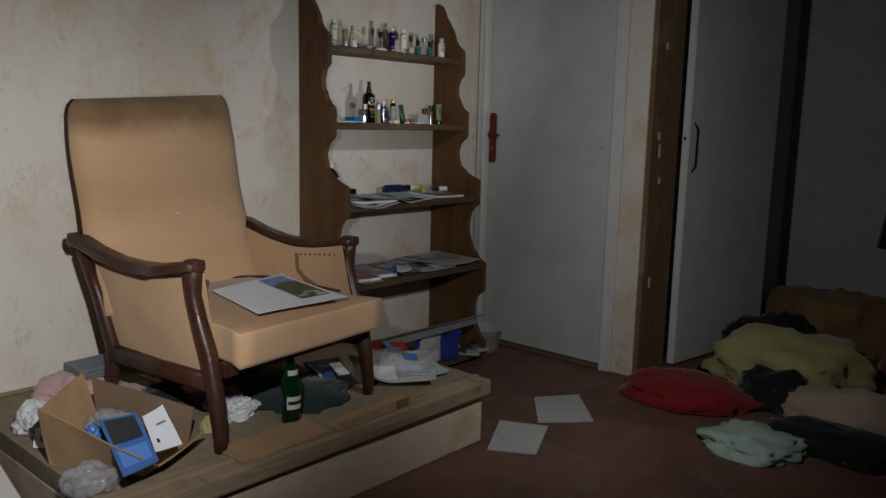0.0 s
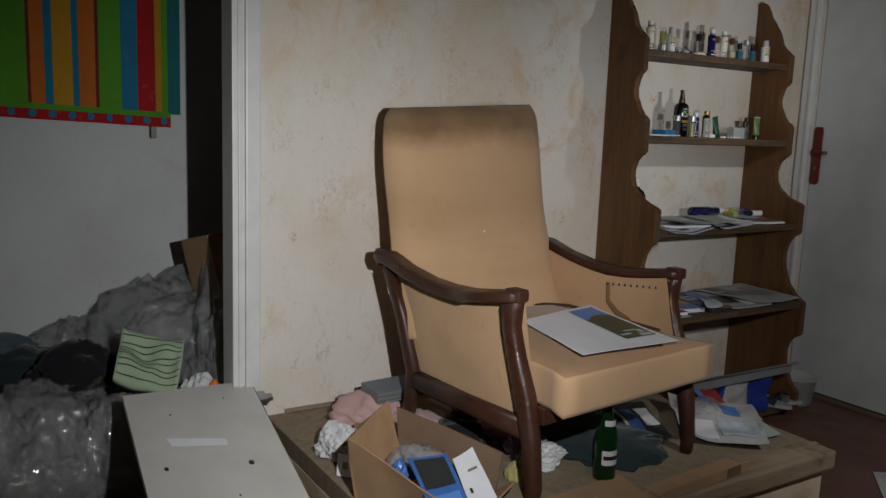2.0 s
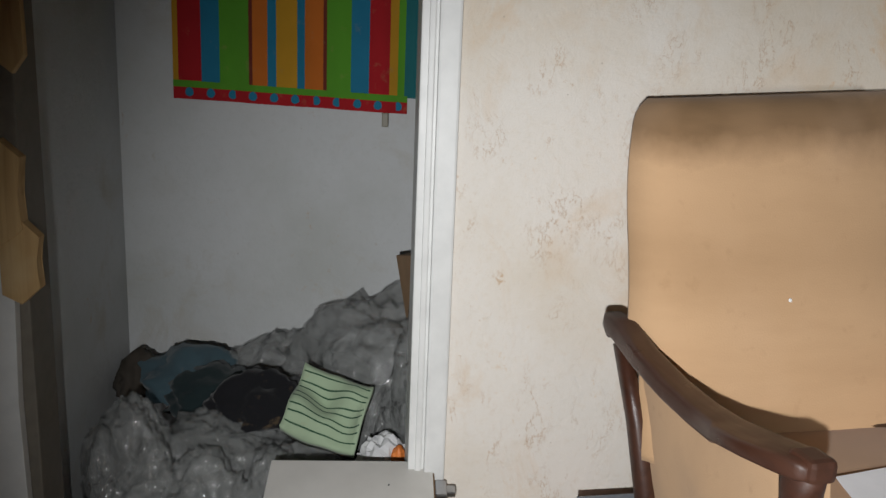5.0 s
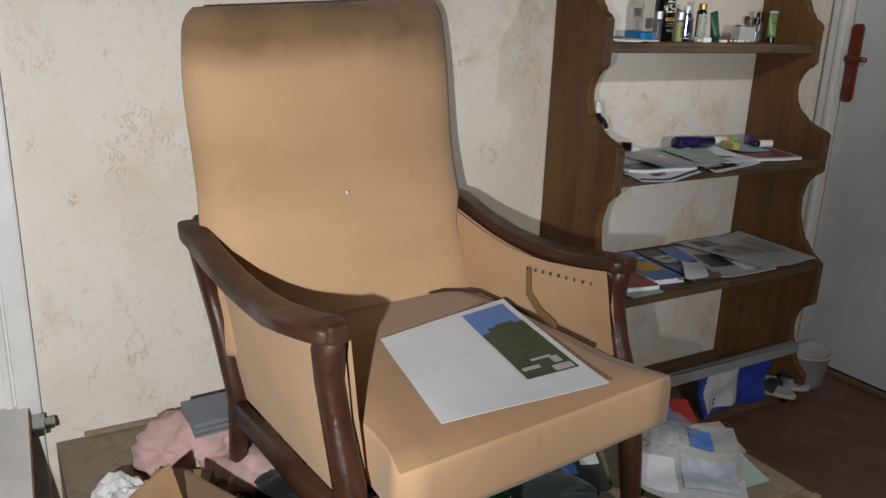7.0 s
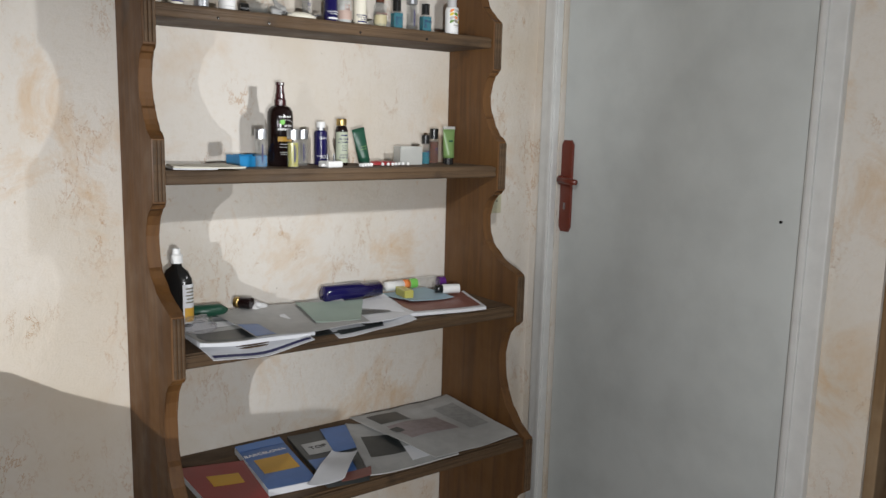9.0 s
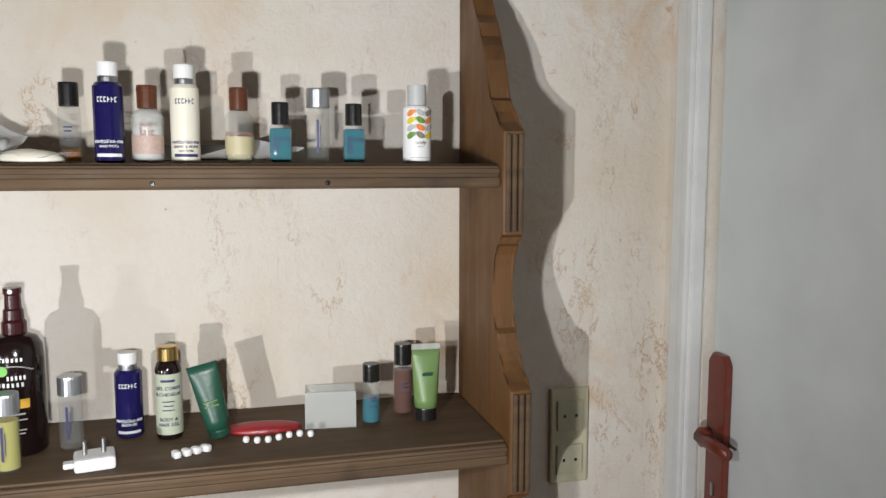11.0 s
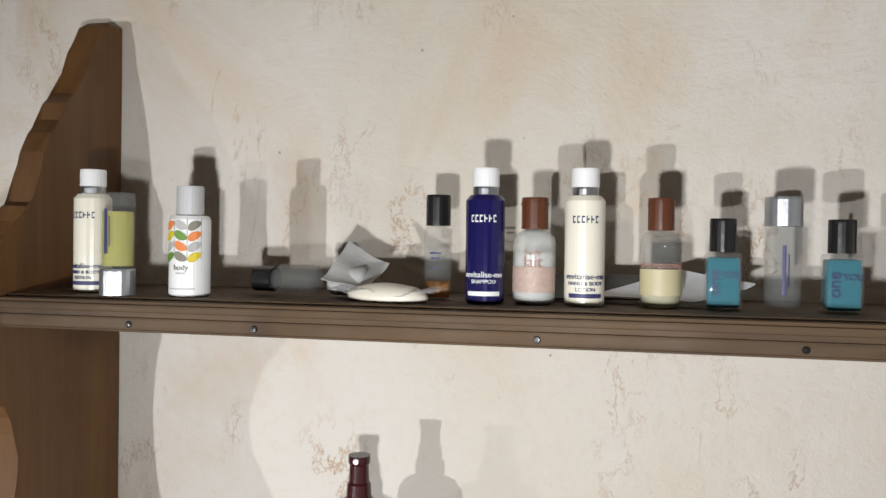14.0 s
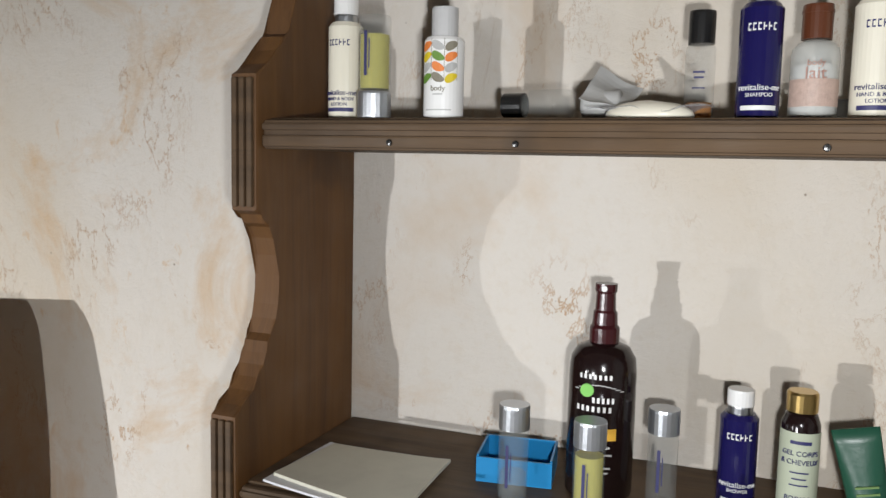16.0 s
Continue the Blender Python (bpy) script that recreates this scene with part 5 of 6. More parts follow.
part("bag", sheet([(0.02, -0.20, 0.0), (0.03, 0.06, 0.0), (0.0, 0.10, 0.15), (0.0, -0.18, 0.15)], wave=0.03, seed=2.2, thick=0.012, freq=14), plain("deep_blue_film", (0.02, 0.04, 0.26), 0.3, vary=0.4, scale=22), bl)
part("white_print", sheet([(0.02, -0.20, 0.0), (0.03, 0.06, 0.0), (0.0, 0.10, 0.15), (0.0, -0.18, 0.15)], (0.05, 0.58, 0.08, 0.92), 0.014, 0.03, 2.2, thick=0.0005, freq=14), GREYPAPER, bl)
for y, t in ((3.47, 15), (3.53, 40)):
    sh = thing("sandal", pose(-1.665, y + 0.04, 0.051, 0, 0, t), "pale sandal with a patterned dark strap", "shoe", "sandals on the low shelf")
    part("sole", slab([(0.11 * math.cos(a) , (0.034 + 0.006 * math.cos(a)) * math.sin(a)) for a in (2 * math.pi * k / 20 for k in range(20))], 0.014, "z", 0.003), GREYPAPER, sh)
    part("strap", sweep([((0.03, -0.036, 0.012), 0.022, 0.002, (1, 0, 0)), ((0.035, -0.02, 0.036), 0.022, 0.002, (1, 0, 0)), ((0.035, 0.02, 0.036), 0.022, 0.002, (1, 0, 0)), ((0.03, 0.036, 0.012), 0.022, 0.002, (1, 0, 0))], 8), DARKPRINT, sh)
tin = thing("round_tin", pose(-1.60, 3.06, 0.051), "pale round lidded tin", "tin")
part("body", lathe([(0, 0), (0.042, 0), (0.044, 0.003), (0.044, 0.022), (0, 0.022)], 28), STEEL, tin)
part("lid", lathe([(0, 0.0225), (0.046, 0.0225), (0.046, 0.034), (0.043, 0.038), (0, 0.039)], 28), BOARD, tin)
bowl = thing("plastic_tub", pose(-1.70, 3.76, 0.0), "cloudy plastic tub standing on the floor by the door", "tub")
part("tub", lathe([(0, 0), (0.060, 0), (0.068, 0.01), (0.085, 0.12), (0.092, 0.122), (0.092, 0.128), (0.083, 0.128), (0.064, 0.012), (0, 0.008)], 32), FROST, bowl, smooth=True)

# ---- litter on the plinth ----
beer = thing("beer_bottle", pose(-1.135, 2.088, PZ), "green glass beer bottle with a pale label", "bottle")
part("glass", lathe([(0, 0), (0.028, 0), (0.030, 0.004), (0.030, 0.115), (0.027, 0.135), (0.016, 0.165), (0.0125, 0.185), (0.0120, 0.225), (0.0135, 0.228), (0.0135, 0.238), (0, 0.238)], 32), BEERGLASS, beer, smooth=True)
part("paper_label", band(0.030, 0.045, 0.085, -60, 60, n=20), GREYPAPER, beer, "silver-grey oval label")
part("label_stripe", band(0.0304, 0.060, 0.071, -52, 52, n=20), BLACK, beer)
part("neck_label", band(0.0190, 0.150, 0.166, -60, 60, n=12, proud=0.003), GREYPAPER, beer)

carton = thing("cardboard_box", pose(-1.265, 1.600, PZ, 0, 0, 28), "torn open cardboard box full of litter", "box")
part("base", box((-0.13, -0.11, 0), (0.15, 0.11, 0.004)), CARD, carton)
part("wall", sheet([(-0.13, -0.11, 0.0), (0.15, -0.11, 0.0), (0.19, -0.17, 0.08), (-0.14, -0.13, 0.16)], wave=0.004, seed=1, thick=0.005), CARD, carton)
part("wall", sheet([(-0.13, 0.11, 0.0), (0.15, 0.11, 0.0), (0.15, 0.15, 0.10), (-0.15, 0.11, 0.17)], wave=0.004, seed=2, thick=0.005), CARDEDGE, carton)
part("wall", sheet([(-0.13, -0.11, 0.0), (-0.13, 0.11, 0.0), (-0.17, 0.08, 0.19), (-0.15, -0.12, 0.15)], wave=0.004, seed=3, thick=0.005), CARD, carton)
part("flap", sheet([(0.15, -0.11, 0.0), (0.15, 0.11, 0.0), (0.21, 0.10, 0.05), (0.21, -0.10, 0.04)], wave=0.004, seed=4, thick=0.005), CARD, carton)
paper("leaflet", [(-1.04, 1.59, PZ + 0.075), (-1.04, 1.665, PZ + 0.075), (-1.20, 1.70, PZ + 0.13), (-1.18, 1.63, PZ + 0.12)], PAPER, "white printed leaflet sticking out of a box", "leaflet", 0.004, 1.0, 0.001, (((0.2, 0.3, 0.2, 0.3), DARKPRINT), ((0.4, 0.8, 0.6, 0.65), GREYINK)))
paper("brochure", [(-1.00, 1.485, PZ + 0.055), (-1.005, 1.580, PZ + 0.065), (-1.20, 1.625, PZ + 0.125), (-1.23, 1.535, PZ + 0.115)], BLUEPAPER, "blue printed brochure sticking out of a box", "brochure", 0.006, 2.0, 0.004, (((0.1, 0.9, 0.1, 0.4), SKYBLUE), ((0.1, 0.9, 0.5, 0.95), DARKPRINT)))
heap("plastic_bag", -1.29, 1.60, PZ + 0.045, (0.075, 0.055, 0.075), 20, CLEARBAG, "crumpled clear plastic bag in a box", "bag", 1.0, 0.4, 0.12, True, True)
heap("blue_wrapper", -1.27, 1.545, PZ + 0.06, (0.03, 0.028, 0.035), 20, BLUEPAPER, "crumpled blue wrapper in a box", "wrapper", 2.0, 0.4, 0.2, True, False, 3)
heap("plastic_bag", -1.12, 1.46, PZ, (0.065, 0.05, 0.06), 60, CLEARBAG, "crumpled clear plastic bag beside a box", "bag", 3.0, 0.4, 0.12, True, True)
heap("crumpled_paper", -1.79, 1.73, PZ, (0.11, 0.13, 0.085), 30, PINKCLOTH, "heap of crumpled pale pink tissue paper", "paper", 4.0, 0.35, 0.22)
heap("crumpled_paper", -1.64, 1.80, PZ, (0.10, 0.12, 0.05), 70, PINKCLOTH, "flattened crumpled pink tissue paper", "paper", 14.0, 0.35, 0.25)
heap("crumpled_paper", -1.60, 1.53, PZ, (0.07, 0.06, 0.075), 10, WHITECLOTH, "crumpled white paper ball", "paper", 5.0, 0.3, 0.2, True, False)
heap("crumpled_paper", -1.53, 1.99, PZ, (0.06, 0.035, 0.035), 40, PINKCLOTH, "small torn pink paper", "paper", 6.0, 0.3, 0.2, True, False, 3)
mag = thing("magazine_roll", pose(-1.76, 1.80, PZ + 0.085, 0, 4, 4), "stack of folded grey-edged magazines on crumpled paper", "magazine")
for k in range(5):
    part("folded_page", box((-0.05, -0.11, 0.007 * k), (0.055 - 0.004 * (k % 2), 0.12, 0.007 * k + 0.0055), 0.0015), GREYINK if k % 2 else plain("grey_blue_page", (0.18, 0.20, 0.23), 0.5), mag)
cup = thing("paper_cup", pose(-1.585, 2.045, PZ, 0, 0, 0), "small pale blue paper cup", "cup")
part("body", lathe([(0, 0), (0.022, 0), (0.028, 0.066), (0.030, 0.068), (0.027, 0.068), (0.021, 0.003), (0, 0.003)], 24), plain("pale_blue_card", (0.35, 0.50, 0.62), 0.6), cup, smooth=True)
heap("sock", -1.30, 2.00, PZ, (0.055, 0.075, 0.045), 20, WHITECLOTH, "crumpled white and navy cloth", "cloth", 7.0, 0.4, 0.25, True, False)
heap("cloth", -1.36, 2.00, PZ, (0.06, 0.07, 0.065), 50, LILAC, "crumpled lilac cloth under the chair", "cloth", 8.0, 0.35, 0.2)
heap("ball_of_cloth", -1.24, 1.875, PZ, (0.03, 0.03, 0.045), 0, YELLOWCLOTH, "rolled pale green and dark cloth", "cloth", 9.0, 0.2, 0.1)
heap("dark_cloth", -1.34, 2.22, PZ, (0.20, 0.17, 0.045), 30, TEALCLOTH, "dark rumpled garment under the chair", "clothes", 10.0, 0.3, 0.12)
heap("dark_cloth", -1.72, 2.22, PZ, (0.12, 0.24, 0.06), 10, BLACKCLOTH, "black rumpled garment under the chair", "clothes", 11.0, 0.3, 0.12)
heap("dark_cloth", -1.53, 1.86, PZ, (0.09, 0.10, 0.05), 60, BLACKCLOTH, "black glove-like rumpled cloth", "cloth", 12.0, 0.4, 0.2)
heap("dark_cloth", -1.45, 1.70, PZ, (0.05, 0.13, 0.03), 60, DARKGREEN, "dark green cloth beside a box", "cloth", 13.0, 0.4, 0.2)
flat = thing("flattened_box", pose(-1.0, 2.32, PZ, 0, 0, 4), "flattened brown cardboard box with tape", "box")
part("panel", box((-0.04, -0.19, 0.001), (0.03, 0.16, 0.012), 0.002), CARD, flat)
part("front_fold", box((0.030, -0.19, 0.001), (0.034, 0.16, 0.030), 0.001), CARD, flat)
part("tape", box((0.0342, 0.06, 0.002), (0.0350, 0.12, 0.029)), CARDEDGE, flat, "strip of brown tape")
paper("cardboard_sheet", q4(PZ + 0.001, (-0.97, 1.80), (-0.975, 2.10), (-1.12, 2.13), (-1.10, 1.80)), CARD, "flat sheet of brown cardboard", "cardboard", 0.003, 1.0, 0.003)
paper("newspaper", q4(PZ + 0.004, (-1.20, 2.46), (-1.03, 2.64), (-1.24, 2.83), (-1.45, 2.66)), GREYPAPER, "crumpled newspaper in a clear bag", "newspaper", 0.035, 2.0, 0.002, (((0.05, 0.45, 0.05, 0.45), PAPER), ((0.5, 0.95, 0.1, 0.5), plain("pale_map_print", (0.52, 0.58, 0.64), 0.5, vary=0.8, scale=26)), ((0.1, 0.5, 0.55, 0.9), plain("grey_map_print", (0.50, 0.50, 0.50), 0.5, vary=0.8, scale=30)), ((0.6, 0.8, 0.6, 0.9), SKYBLUE)))
paper("magazine", q4(PZ + 0.010, (-1.27, 2.34), (-1.22, 2.44), (-1.48, 2.58), (-1.52, 2.44)), DARKPRINT, "dark blue printed magazine", "magazine", 0.010, 3.0, 0.006, (((0.2, 0.5, 0.2, 0.8), BLUEPAPER), ((0.6, 0.95, 0.3, 0.8), PAPER), ((0.05, 0.15, 0.1, 0.9), GREYPAPER)))
paper("booklet", q4(PZ + 0.020, (-1.47, 2.72), (-1.41, 2.80), (-1.54, 2.84), (-1.58, 2.76)), REDPAPER, "red folded leaflet on newspaper", "leaflet", 0.006, 4.0, 0.003)
paper("booklet", [(-1.34, 2.74, PZ + 0.022), (-1.31, 2.80, PZ + 0.020), (-1.40, 2.845, PZ + 0.045), (-1.45, 2.78, PZ + 0.045)], REDPAPER, "red folded card tipped up on newspaper", "card", 0.003, 4.5, 0.003, (((0.0, 0.3, 0.0, 1.0), SKYBLUE),))
paper("booklet", [(-1.20, 2.75, PZ + 0.014), (-1.19, 2.82, PZ + 0.010), (-1.29, 2.84, PZ + 0.034), (-1.31, 2.77, PZ + 0.034)], CARD, "tan paperback with a pale cover", "book", 0.002, 5.5, 0.008, (((0.0, 1.0, 0.0, 1.0), BEIGECLOTH),))
paper("leaflet", [(-1.10, 2.69, PZ + 0.010), (-1.09, 2.78, PZ + 0.008), (-1.19, 2.80, PZ + 0.018), (-1.20, 2.71, PZ + 0.020)], GREENPAPER, "pale green leaflet on newspaper", "leaflet", 0.006, 6.5)
heap("plastic_bag", -1.32, 2.69, PZ + 0.01, (0.09, 0.10, 0.05), 40, CLEARBAG, "crumpled clear bag over newspaper", "bag", 15.0, 0.3, 0.12, True, True)
lab = paper("label", [(-1.46, 1.455, PZ + 0.002), (-1.43, 1.49, PZ + 0.002), (-1.50, 1.53, PZ + 0.03), (-1.53, 1.49, PZ + 0.03)], PAPER, "torn white label with dark marks", "label", 0.003, 5.0, 0.001, (((0.3, 0.6, 0.3, 0.6), DARKPRINT),))
small = thing("small_carton", pose(-1.60, 1.635, PZ, 0, 0, 62), "small brown carton with a barcode label", "box")
part("carton", box((-0.06, -0.05, 0), (0.06, 0.05, 0.05), 0.002), CARD, small)
part("label", box((-0.012, 0.0502, 0.006), (0.05, 0.0508, 0.044)), PAPER, small, "white barcode label")
for k in range(7):
    part("barcode_line", box((0.0 + 0.005 * k, 0.0509, 0.012), (0.002 + 0.005 * k, 0.0513, 0.034)), BLACK, small)

# ---- the fallen cabinet door leaning by the doorway ----
panel = thing("fallen_panel", pose(-1.985, 1.395, 0.352) @ pose(0, 0, 0, 0, 13.5, -3), "white laminate cabinet door lying tilted with a steel hinge", "panel")
part("board", box((0.0, -0.37, -0.022), (1.25, 0.0, 0.0), 0.002), BOARD, panel)
part("edge", box((0.004, 0.0005, -0.021), (1.246, 0.003, -0.002), 0.0008), RAWWOOD, panel, "brown bare edge of the board")
part("scrape", sheet([(0.24, -0.29, 0.0008), (0.28, -0.14, 0.0008), (0.31, -0.14, 0.0008), (0.28, -0.28, 0.0008)], wave=0.0002, thick=0.0002), PAPER, panel, "whitish scrape mark")
for x, y, s in ((0.13, -0.26, 0.004), (0.37, -0.31, 0.009), (0.40, -0.10, 0.011), (0.52, -0.16, 0.004), (0.08, -0.1, 0.003), (0.54, -0.27, 0.003)):
    part("dirt_speck", lathe([(0, 0.0002), (s, 0.0003), (s * 0.7, 0.002), (0, 0.003)], 8, 0.7), DARKPRINT, panel).matrix_local = pose(x, y, 0)
part("hinge", box((0.055, 0.003, -0.030), (0.105, 0.030, -0.006), 0.004), STEEL, panel, "steel cup hinge")
part("hinge_arm", box((0.065, 0.028, -0.026), (0.090, 0.050, -0.012), 0.003), STEEL, panel)

# ---- side room: towel, bags, clothes ----
towel = thing("striped_towel", pose(-2.862, 0, 0), "bright striped beach towel hanging on the wall", "towel")
STRIPES = ((0.02, MUSTARD), (0.09, "R"), (0.07, "B"), (0.12, "G"), (0.015, "D"), (0.06, "O"), (0.035, "B"), (0.085, MUSTARD), (0.03, "B"), (0.075, "O"), (0.015, "D"), (0.10, "G"), (0.075, "B"), (0.085, "R"), (0.035, MUSTARD), (0.03, "G"), (0.06, "T"))
DYE = {"R": cloth("red_terry", (0.36, 0.015, 0.02)), "B": cloth("blue_terry", (0.02, 0.17, 0.28)), "G": cloth("green_terry", (0.09, 0.28, 0.025)), "O": cloth("orange_terry", (0.48, 0.13, 0.02)), "D": cloth("brown_terry", (0.14, 0.03, 0.02)), "T": cloth("teal_terry", (0.02, 0.13, 0.14)), "Y": cloth("yellow_terry", (0.46, 0.24, 0.02))}
TY0, TY1, TZ0, TZ1 = 0.655, 1.405, 1.135, 2.02
total = sum(w for w, m in STRIPES)


def towel_x(y, z):
    return 0.016 + 0.012 * math.sin(y * 21 + 0.5) * (0.4 + 0.6 * (TZ1 - z)) + 0.006 * math.sin(y * 47 + z * 3)


def towel_strip(y0, y1, z0, z1, out=0.0, n=5, m=14):
    bm = bmesh.new()
    for k in (0.0, 0.006):
        g = [[bm.verts.new((towel_x(y0 + (y1 - y0) * i / n, z0 + (z1 - z0) * j / m) + out - k, y0 + (y1 - y0) * i / n, z0 + (z1 - z0) * j / m - 0.04 * (y0 + (y1 - y0) * i / n - TY0) * 0.9)) for j in range(m + 1)] for i in range(n + 1)]
        for i in range(n):
            for j in range(m):
                bm.faces.new([g[i][j], g[i + 1][j], g[i + 1][j + 1], g[i][j + 1]])
    return bm


y = TY0
for w, dye in STRIPES:
    y2 = y + (TY1 - TY0) * w / total
    part("stripe", towel_strip(y, y2, TZ0 + 0.05, TZ1), DYE["Y"] if dye is MUSTARD else DYE[dye], towel, smooth=True)
    y = y2
part("border", towel_strip(TY0, TY1 - 0.035, TZ0, TZ0 + 0.042, 0.0, 30, 4), DYE["R"], towel, "red border with blue dots", True)
part("border_line", towel_strip(TY0, TY1 - 0.035, TZ0 + 0.036, TZ0 + 0.056, 0.002, 30, 3), DYE["G"], towel, "green border line", True)
for k in range(11):
    yy = TY0 + 0.045 + k * 0.064
    dot = part("border_dot", slab([(0.013 * math.cos(a), 0.014 * math.sin(a) * (1.15 if math.sin(a) > 0 else 0.85)) for a in (2 * math.pi * j / 14 for j in range(14))], 0.002, "x"), DYE["B"], towel)
    dot.matrix_local = pose(towel_x(yy, TZ0) + 0.001, yy, TZ0 + 0.020 - 0.036 * (yy - TY0))
peg = thing("clothes_peg", pose(-2.835, 1.30, 1.090), "small grey peg hanging at the towel edge", "peg")
part("peg", box((-0.006, -0.010, -0.022), (0.006, 0.010, 0.022), 0.003), GREYINK, peg)

def bagheap(x, y, z, size, turn, seed, mat=None, label="crumpled translucent grey plastic bag"):
    return heap("plastic_bag", x, y, z, size, turn, mat or BAG, label, "bag", seed, 0.24, 0.08, True, True, 5, "bags in the side room")


bagheap(-2.32, 0.86, 0.0, (0.17, 0.26, 0.32), 10, 21.0)
bagheap(-2.25, 0.66, 0.0, (0.18, 0.13, 0.38), 30, 22.0)
bagheap(-2.55, 1.33, 0.0, (0.22, 0.34, 0.55), -10, 23.0)
bagheap(-2.35, 1.55, 0.0, (0.20, 0.28, 0.68), 0, 24.0)
bagheap(-2.68, 0.98, 0.0, (0.15, 0.30, 0.40), 20, 25.0)
bagheap(-2.16, 0.80, 0.0, (0.12, 0.18, 0.28), 5, 26.0)
bagheap(-2.20, 1.06, 0.0, (0.13, 0.16, 0.28), 5, 27.0)
heap("dark_cloth", -2.40, 0.96, 0.28, (0.09, 0.14, 0.13), 20, BLACKCLOTH, "black garment among the bags", "clothes", 31.0)
heap("dark_cloth", -2.62, 0.72, 0.28, (0.14, 0.14, 0.12), 20, BLUECLOTH, "blue-grey garment on the bags", "clothes", 32.0)
heap("dark_cloth", -2.55, 0.80, 0.28, (0.12, 0.14, 0.09), 60, TEALCLOTH, "dark teal garment on the bags", "clothes", 33.0)
heap("dark_cloth", -2.66, 0.57, 0.25, (0.10, 0.07, 0.12), 0, plain("dark_brown_cloth", (0.05, 0.04, 0.03), 0.9), "dark brown garment in the corner", "clothes", 34.0)
GC = [(-2.36, 1.085, 0.415), (-2.30, 1.265, 0.37), (-2.19, 1.215, 0.25), (-2.22, 1.03, 0.30)]
pale = thing("striped_cloth", pose(0, 0, 0), "pale green cloth with dark stripes among the bags", "cloth")
part("cloth", sheet(GC, wave=0.05, seed=3.5, freq=14, thick=0.03, n=14), PALEGREENCLOTH, pale, smooth=True)
for k in range(8):
    v = 0.08 + 0.11 * k + 0.02 * (k % 2)
    part("stripe", sheet(GC, (0.02, 0.98, v, v + 0.018), 0.0312, 0.05, 3.5, 14, 0.0006, 14), DARKGREEN, pale)
heap("white_bag", -2.18, 1.29, 0.16, (0.07, 0.08, 0.17), 0, WHITECLOTH, "crumpled white paper bag", "bag", 36.0, 0.2, 0.15, True, False)
heap("orange_scrap", -2.13, 1.325, 0.26, (0.02, 0.02, 0.06), 0, ORANGE, "orange scrap of packaging", "scrap", 37.0, 0.2, 0.1)
cb = thing("cardboard_box", pose(-2.42, 1.50, 0.46, 8, -12, 10), "upright open cardboard box with a white label", "box")
part("carton", box((-0.12, -0.10, 0.0), (0.10, 0.14, 0.30), 0.003), CARD, cb)
part("label", box((0.1003, 0.0, 0.05), (0.1012, 0.09, 0.16)), PAPER, cb, "white label with red band")
part("label_band", box((0.1013, 0.0, 0.05), (0.1018, 0.09, 0.065)), REDPAPER, cb)
for k in range(4):
    part("print_line", box((0.1013, 0.015, 0.085 + 0.015 * k), (0.1018, 0.07 - 0.01 * (k % 2), 0.091 + 0.015 * k)), BLACK, cb)
part("tape", box((0.1003, -0.04, 0.2), (0.1010, 0.02, 0.26)), PALEGEL, cb, "piece of clear tape")

# ---- floor by the doors and the unlit room ----
paper("floor_tile", q4(0.0008, (-1.10, 3.345), (-0.985, 3.515), (-0.775, 3.29), (-0.925, 3.125)), GREYPAPER, "loose pale square tile on the floor", "tile", 0.001, 1.0, 0.006)
paper("floor_tile", q4(0.0008, (-1.04, 3.03), (-0.87, 3.115), (-0.75, 2.865), (-0.90, 2.775)), GREYPAPER, "loose pale square tile on the floor", "tile", 0.001, 2.0, 0.006)
heap("garment", -0.63, 3.83, 0.0, (0.27, 0.20, 0.10), 10, REDCLOTH, "dark red garment dropped on the floor", "clothes", 41.0, 0.25, 0.08)
heap("garment", -0.42, 4.42, 0.0, (0.34, 0.26, 0.22), 20, YELLOWCLOTH, "dull yellow blanket heaped on the floor", "clothes", 42.0, 0.3, 0.12)
heap("garment", -0.22, 3.50, 0.0, (0.17, 0.16, 0.07), 20, GREENPAPER, "pale green and white rag on the floor", "clothes", 43.0, 0.3, 0.15)
heap("garment", 0.0, 3.98, 0.0, (0.30, 0.18, 0.15), -20, BEIGECLOTH, "beige garment on the clothes pile", "clothes", 44.0, 0.3, 0.12)
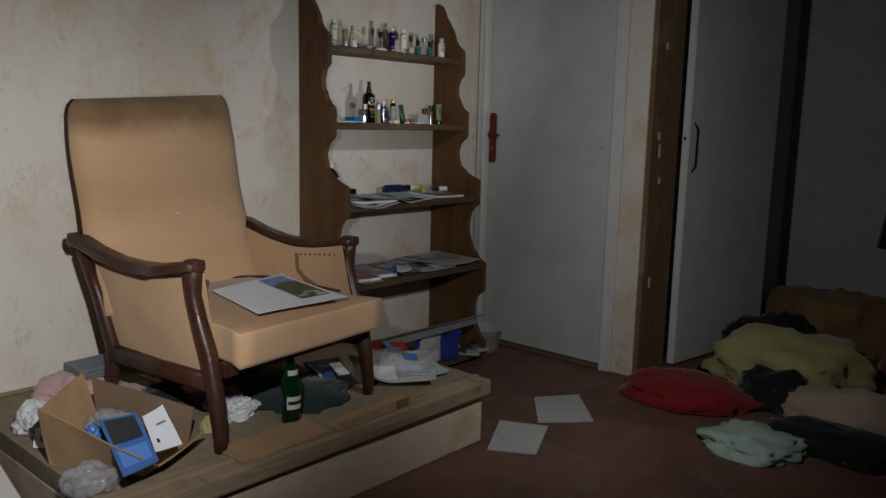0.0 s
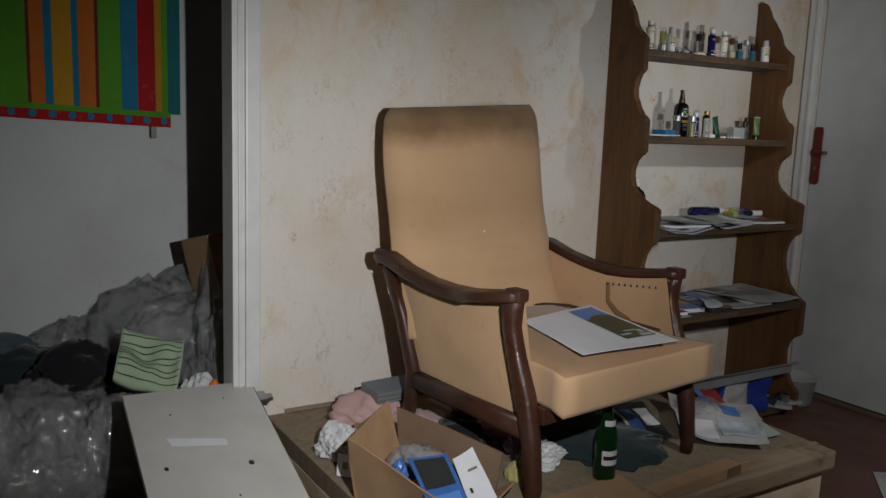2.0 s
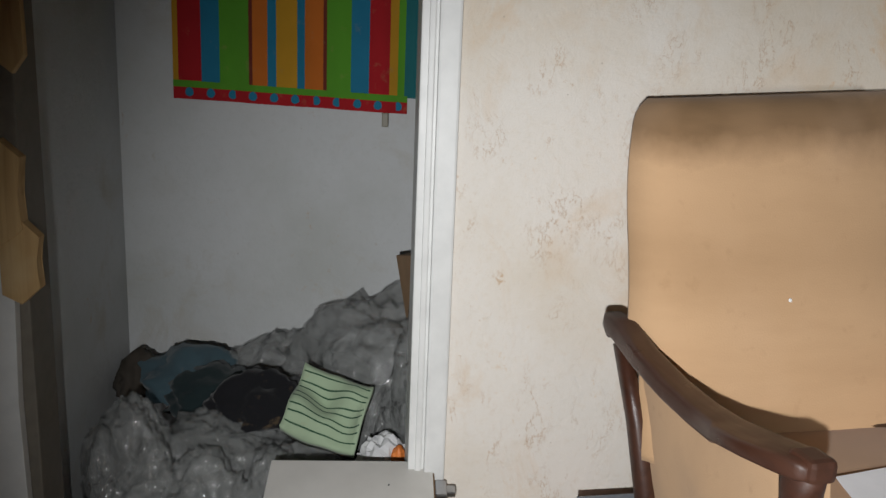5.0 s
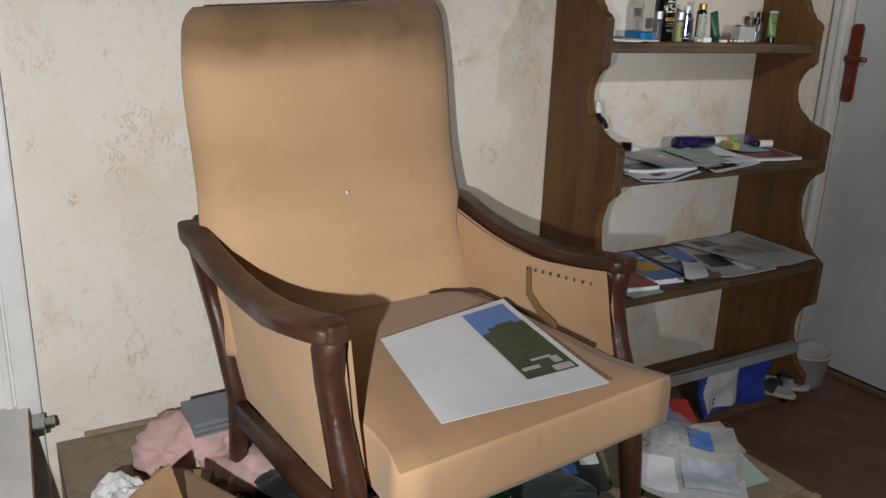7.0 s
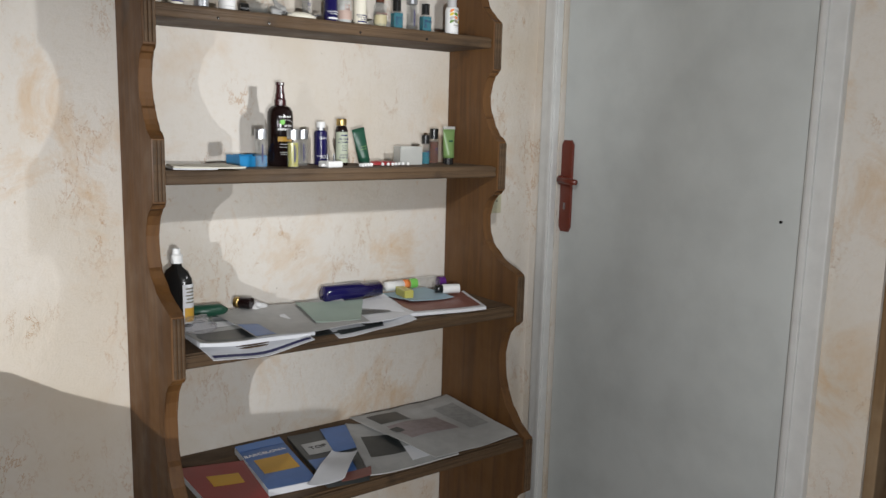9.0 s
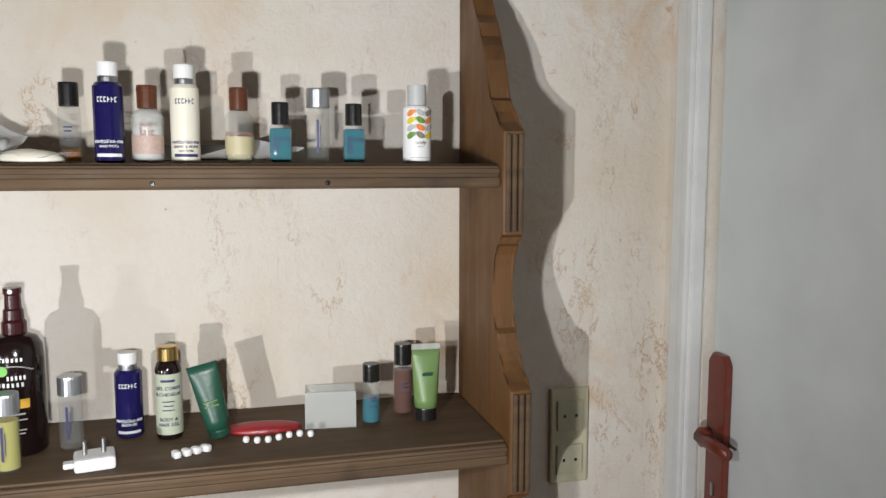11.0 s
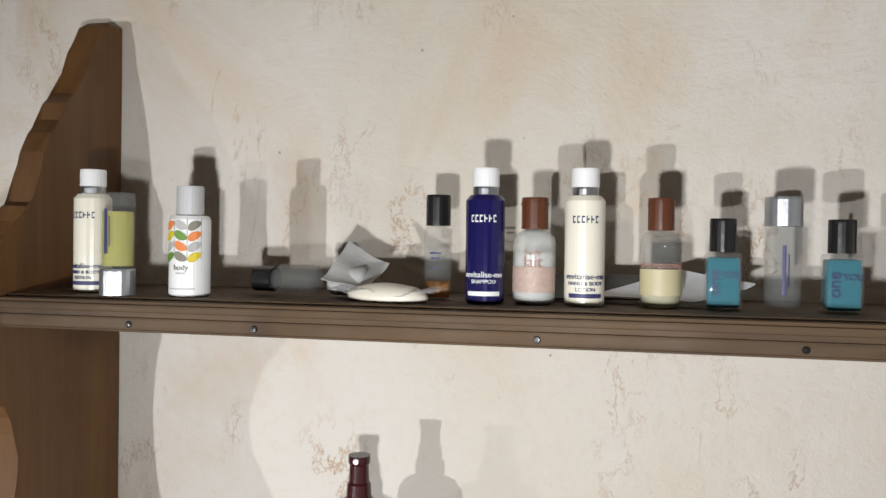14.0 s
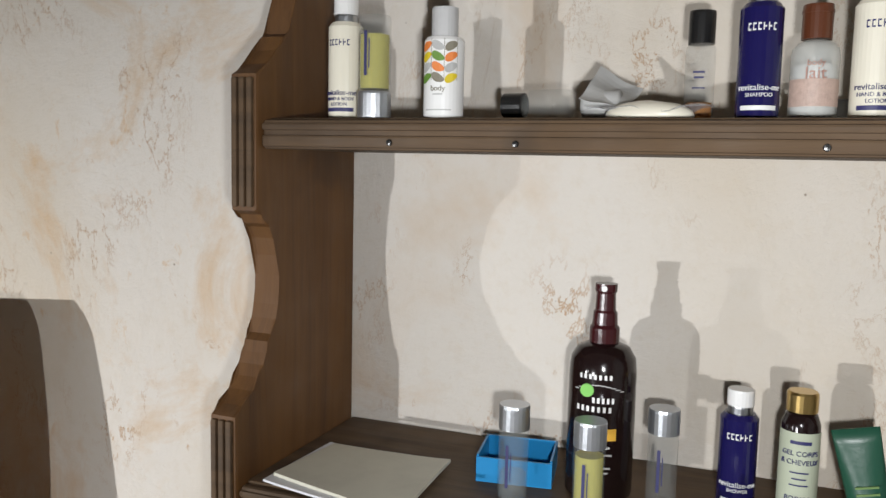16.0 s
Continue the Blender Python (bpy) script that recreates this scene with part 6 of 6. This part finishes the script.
heap("garment", -0.32, 4.04, 0.0, (0.16, 0.14, 0.14), 0, BLACKCLOTH, "black garment between others on the floor", "clothes", 45.0)
heap("garment", 0.02, 3.68, 0.0, (0.24, 0.13, 0.09), 0, BLACKCLOTH, "black garment on the floor", "clothes", 46.0)
heap("garment", 0.25, 4.9, 0.0, (0.32, 0.30, 0.30), 0, REDCLOTH, "red garment on the clothes pile", "clothes", 47.0)
heap("garment", -0.62, 4.75, 0.0, (0.22, 0.2, 0.22), 0, BLACKCLOTH, "black garment beside the open door", "clothes", 48.0)
heap("garment", -0.45, 5.3, 0.0, (0.35, 0.25, 0.28), 0, GREASE, "dark brown garment at the back of the pile", "clothes", 49.0)
coat = thing("hanging_coat", pose(0.08, 5.3, 0.0), "long black coat hanging in the unlit room", "coat")
bm = bmesh.new()
rings = []
for k in range(10):
    a = k / 9
    rings.append([bm.verts.new(((0.20 + 0.16 * (1 - a)) * math.cos(t) * (1 + 0.1 * math.sin(5 * t)), (0.10 + 0.03 * math.sin(3 * t)) * math.sin(t), 0.55 + 1.25 * a)) for t in (2 * math.pi * j / 24 for j in range(24))])
for p, q in zip(rings, rings[1:]):
    for j in range(24):
        bm.faces.new([p[j], p[(j + 1) % 24], q[(j + 1) % 24], q[j]])
bm.faces.new(rings[-1])
part("body", bm, BLACKCLOTH, coat, smooth=True)
part("hanger", sweep([((-0.2, 0, 1.80), 0.01, 0.012, (0, 1, 0)), ((0, 0, 1.86), 0.012, 0.014, (0, 1, 0)), ((0.2, 0, 1.80), 0.01, 0.012, (0, 1, 0))], 8), RAWWOOD, coat)
part("hook", sweep([((0, 0, 1.86), 0.003, 0.003, (0, 1, 0)), ((0, 0, 1.95), 0.003, 0.003, (0, 1, 0))], 8), STEEL, coat)
rail = thing("clothes_rail", pose(0.3, 5.3, 1.955), "dark wooden clothes rail spanning the unlit room", "rail")
part("rail", sweep([((-1.38, 0, 0), 0.016, 0.016, (0, 1, 0)), ((2.1, 0, 0), 0.016, 0.016, (0, 1, 0))], 10), RAWWOOD, rail)
